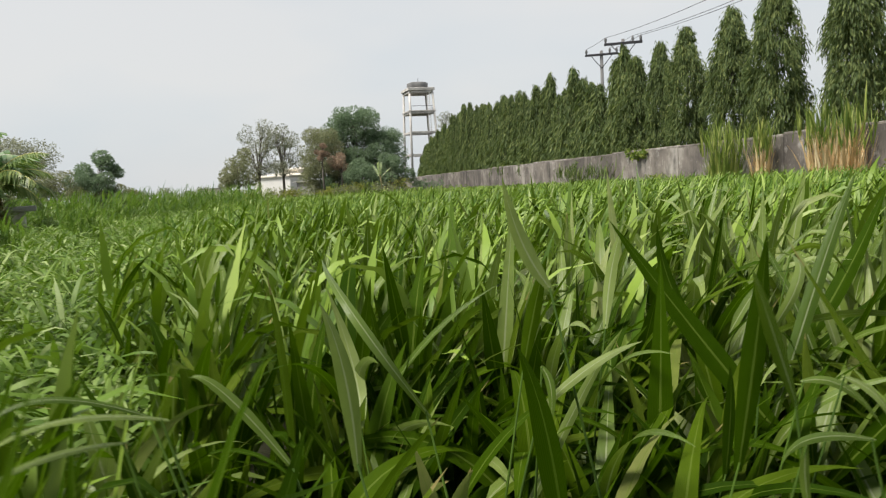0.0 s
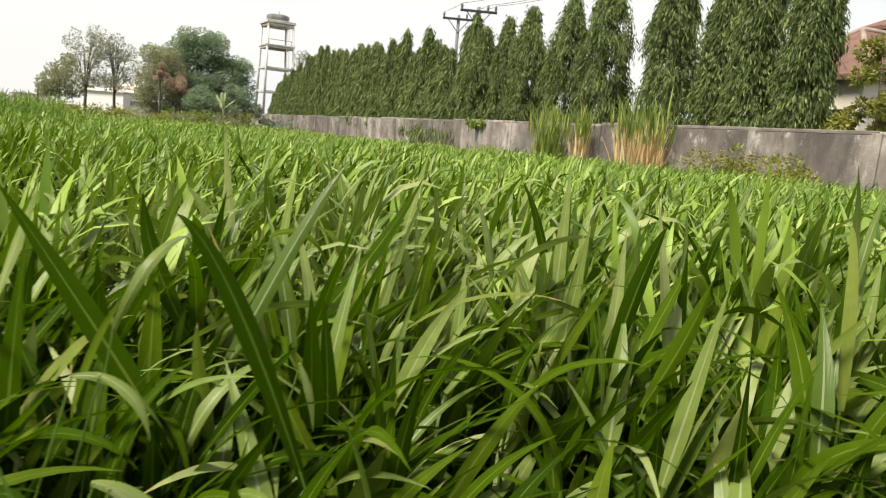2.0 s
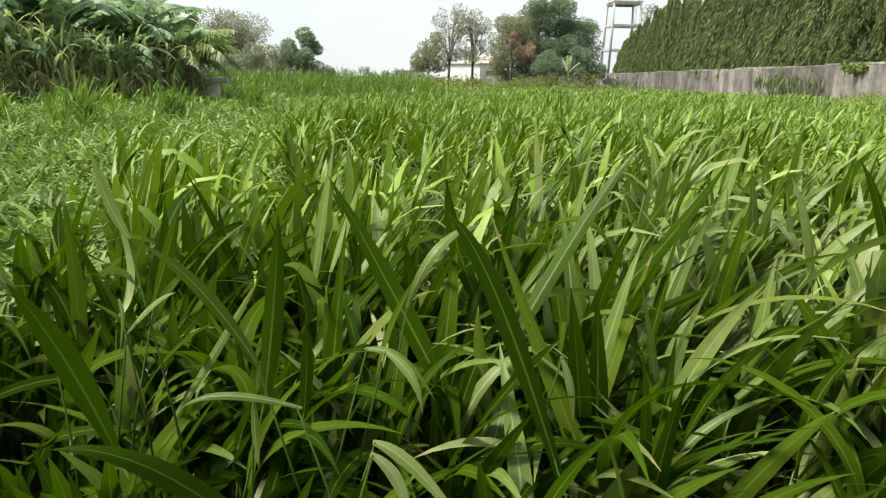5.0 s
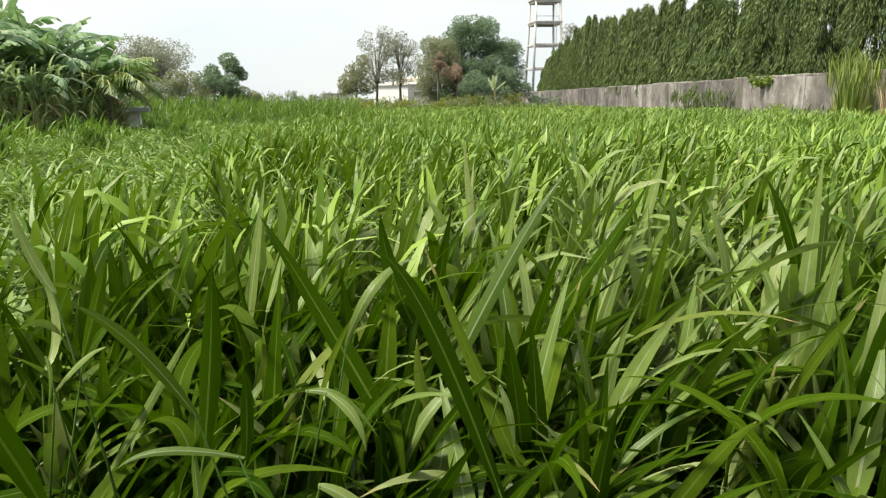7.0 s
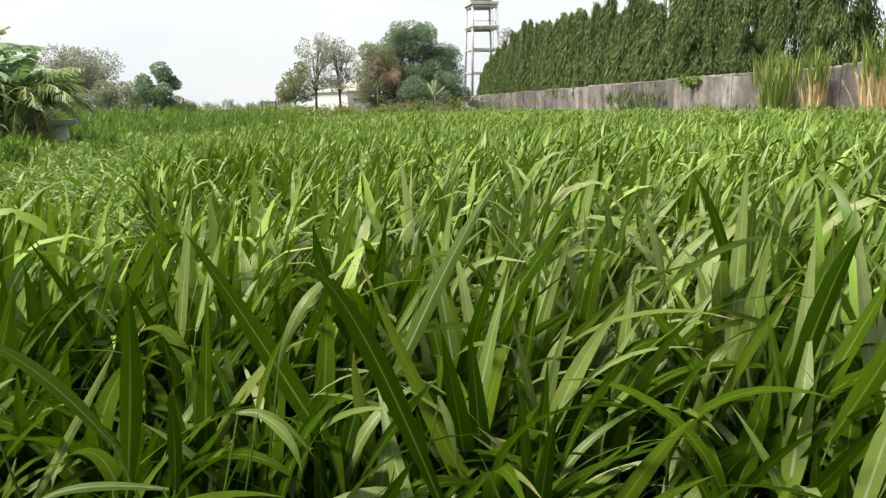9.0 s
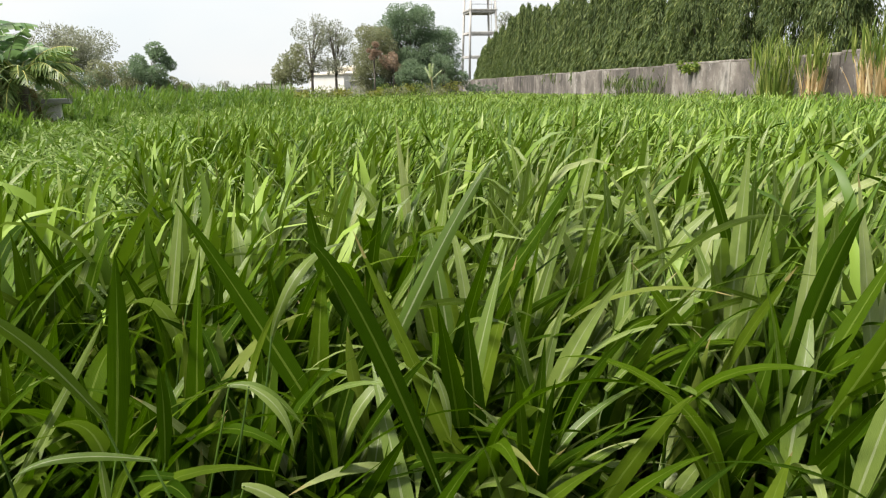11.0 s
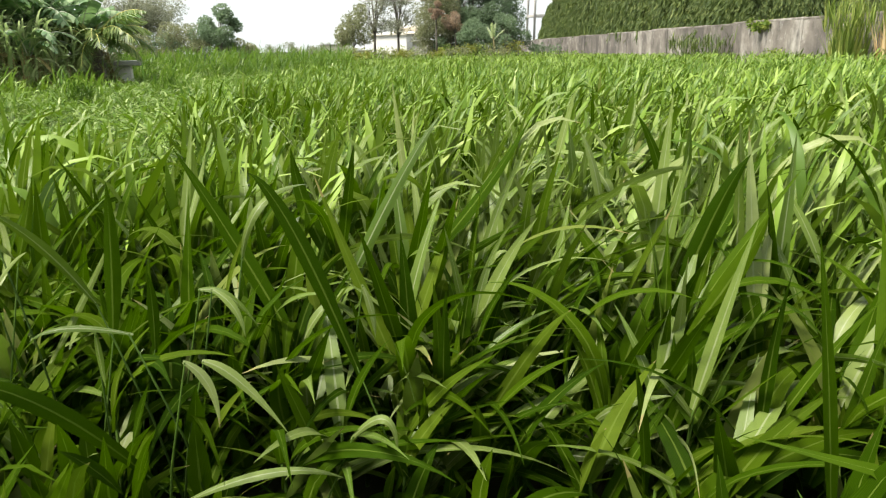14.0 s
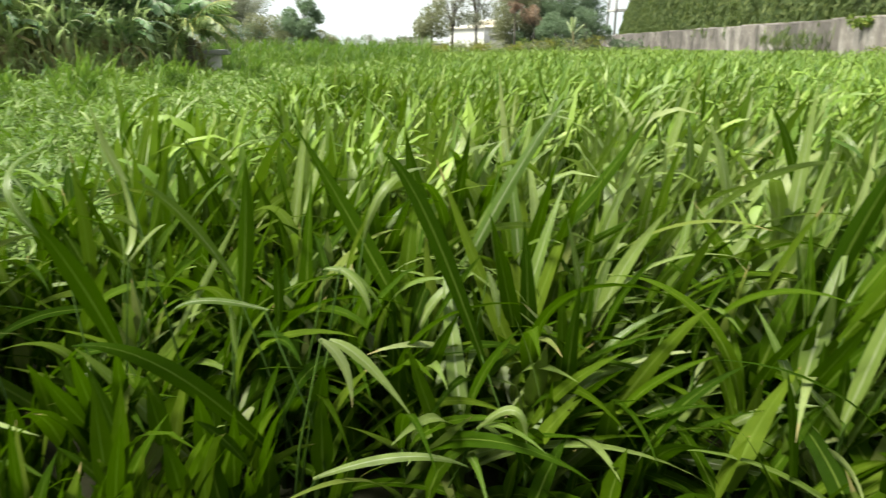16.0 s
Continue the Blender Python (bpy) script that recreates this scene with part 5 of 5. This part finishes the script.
hero_leaf((0.92, 2.35, 0.65), (0.84, 2.38, 0.83), (0.80, 2.39, 1.04), 0.071)
hero_leaf((1.04, 1.91, 0.50), (1.01, 1.92, 0.64), (1.00, 1.93, 0.78), 0.043)
hero_leaf((1.23, 1.72, 0.74), (1.25, 1.71, 0.68), (1.26, 1.70, 0.60), 0.030, True)
hero_leaf((1.45, 1.75, 0.27), (1.46, 1.70, 0.50), (1.49, 1.61, 0.79), 0.057)
hero_leaf((1.27, 1.42, 0.48), (1.34, 1.41, 0.52), (1.37, 1.40, 0.42), 0.033, True)
hero_leaf((1.50, 1.60, 0.23), (1.41, 1.65, 0.29), (1.32, 1.66, 0.29), 0.043, True)
hero_leaf((0.89, 1.28, 0.36), (1.06, 1.31, 0.41), (1.22, 1.35, 0.38), 0.035, True)
hero_leaf((0.95, 3.50, 0.67), (0.93, 3.51, 0.88), (0.90, 3.51, 1.24), 0.071, True)
hero_leaf((0.97, 2.92, 0.58), (0.92, 2.94, 0.84), (0.82, 2.95, 1.01), 0.072, True)
hero_leaf((1.14, 2.30, 0.95), (1.22, 2.30, 0.95), (1.30, 2.30, 0.85), 0.026)
hero_leaf((1.22, 2.45, 0.60), (1.41, 2.52, 0.83), (1.60, 2.60, 1.12), 0.066)
hero_leaf((1.23, 2.40, 0.54), (1.43, 2.40, 0.68), (1.58, 2.39, 0.76), 0.034)
hero_leaf((1.45, 2.25, 0.39), (1.51, 2.27, 0.63), (1.60, 2.30, 0.67), 0.040, True)
hero_leaf((1.49, 2.30, 0.45), (1.60, 2.30, 0.49), (1.73, 2.30, 0.43), 0.034, True)
hero_leaf((1.65, 2.25, 0.52), (1.76, 2.28, 0.66), (1.94, 2.33, 0.63), 0.047)
hero_leaf((1.93, 2.50, 0.63), (2.06, 2.53, 0.73), (2.24, 2.60, 0.82), 0.067, True)
hero_leaf((2.03, 2.18, 0.48), (1.94, 2.24, 0.65), (1.82, 2.30, 0.81), 0.065)
hero_leaf((1.93, 2.57, 0.78), (1.90, 2.58, 0.93), (1.84, 2.60, 1.08), 0.057, True)
hero_leaf((2.21, 2.70, 0.74), (2.15, 2.70, 0.95), (2.06, 2.70, 1.13), 0.054)
hero_leaf((2.25, 2.70, 0.74), (2.25, 2.70, 0.92), (2.25, 2.70, 1.08), 0.060, True)
hero_leaf((2.11, 2.00, 0.64), (2.20, 2.05, 0.88), (2.30, 2.10, 1.06), 0.072)
hero_leaf((2.13, 1.80, 0.65), (2.22, 1.82, 0.80), (2.29, 1.85, 0.94), 0.066)
hero_leaf((2.17, 1.60, 0.33), (2.23, 1.62, 0.50), (2.30, 1.65, 0.68), 0.060)
hero_leaf((1.86, 2.00, 0.45), (1.91, 2.00, 0.38), (1.96, 2.00, 0.32), 0.044, True)
hero_leaf((1.87, 1.72, 0.38), (1.95, 1.71, 0.44), (2.07, 1.71, 0.47), 0.039, True)
hero_leaf((2.04, 1.72, 0.51), (2.09, 1.70, 0.46), (2.12, 1.69, 0.41), 0.027, True)
hero_leaf((2.13, 2.16, 0.30), (2.13, 2.16, 0.48), (2.19, 2.16, 0.52), 0.042, True)
hero_leaf((2.16, 1.70, 0.29), (2.14, 1.70, 0.47), (2.13, 1.70, 0.63), 0.047)
hero_leaf((1.67, 1.76, 0.24), (1.84, 1.72, 0.26), (2.02, 1.68, 0.27), 0.045, True)
hero_leaf((1.53, 1.88, 0.23), (1.70, 1.87, 0.25), (1.85, 1.86, 0.20), 0.030)
hero_leaf((1.75, 1.78, 0.27), (1.76, 1.77, 0.35), (1.79, 1.77, 0.46), 0.040)
hero_leaf((2.04, 1.66, 0.44), (2.07, 1.65, 0.40), (2.09, 1.64, 0.30), 0.046, True)
hero_leaf((1.88, 2.00, 0.19), (1.67, 2.01, 0.37), (1.51, 2.03, 0.51), 0.031, True)
hero_leaf((1.52, 1.74, 0.31), (1.65, 1.74, 0.54), (1.77, 1.75, 0.69), 0.050)
hero_leaf((2.12, 1.75, 0.39), (2.10, 1.75, 0.50), (2.09, 1.75, 0.63), 0.043)
hero_leaf((0.88, 1.44, 0.63), (0.96, 1.44, 0.58), (1.09, 1.42, 0.45), 0.043, True)
hero_leaf((0.80, 1.60, 0.77), (0.87, 1.60, 0.75), (0.95, 1.60, 0.66), 0.031, True)
hero_leaf((1.25, 1.60, 0.63), (1.13, 1.60, 0.93), (1.02, 1.60, 1.09), 0.055)
hero_leaf((0.97, 2.10, 0.55), (1.15, 2.20, 0.91), (1.31, 2.30, 1.17), 0.068, True)
hero_leaf((-0.07, 1.25, 0.82), (-0.08, 1.25, 0.94), (-0.11, 1.25, 1.05), 0.044, True)
hero_leaf((0.19, 1.65, 0.48), (0.32, 1.70, 0.70), (0.43, 1.70, 0.87), 0.036, True)
hero_leaf((-0.15, 1.90, 0.63), (-0.17, 1.98, 0.74), (-0.23, 2.00, 0.96), 0.065, True)
hero_leaf((-0.35, 1.25, 0.90), (-0.43, 1.15, 0.93), (-0.48, 1.05, 0.90), 0.021, True)
hero_leaf((-0.39, 1.20, 0.88), (-0.43, 1.10, 0.90), (-0.46, 1.00, 0.89), 0.016, True)
hero_leaf((-0.39, 1.30, 0.89), (-0.49, 1.25, 0.93), (-0.56, 1.20, 0.90), 0.016, True)
hero_leaf((0.04, 1.50, 0.83), (-0.06, 1.50, 0.99), (-0.16, 1.80, 1.06), 0.035, True)
hero_leaf((-0.15, 1.20, 0.84), (-0.22, 1.20, 0.93), (-0.27, 1.20, 0.96), 0.026, True)
hero_leaf((0.25, 1.48, 0.86), (0.26, 1.47, 0.82), (0.25, 1.46, 0.74), 0.028, True)
hero_leaf((0.51, 2.05, 0.83), (0.54, 2.09, 0.95), (0.58, 2.10, 1.07), 0.048, True)
hero_leaf((0.23, 1.62, 0.84), (0.26, 1.64, 0.95), (0.29, 1.65, 1.05), 0.039)
hero_leaf((0.28, 1.50, 1.02), (0.24, 1.50, 1.10), (0.21, 1.50, 1.22), 0.046, True)
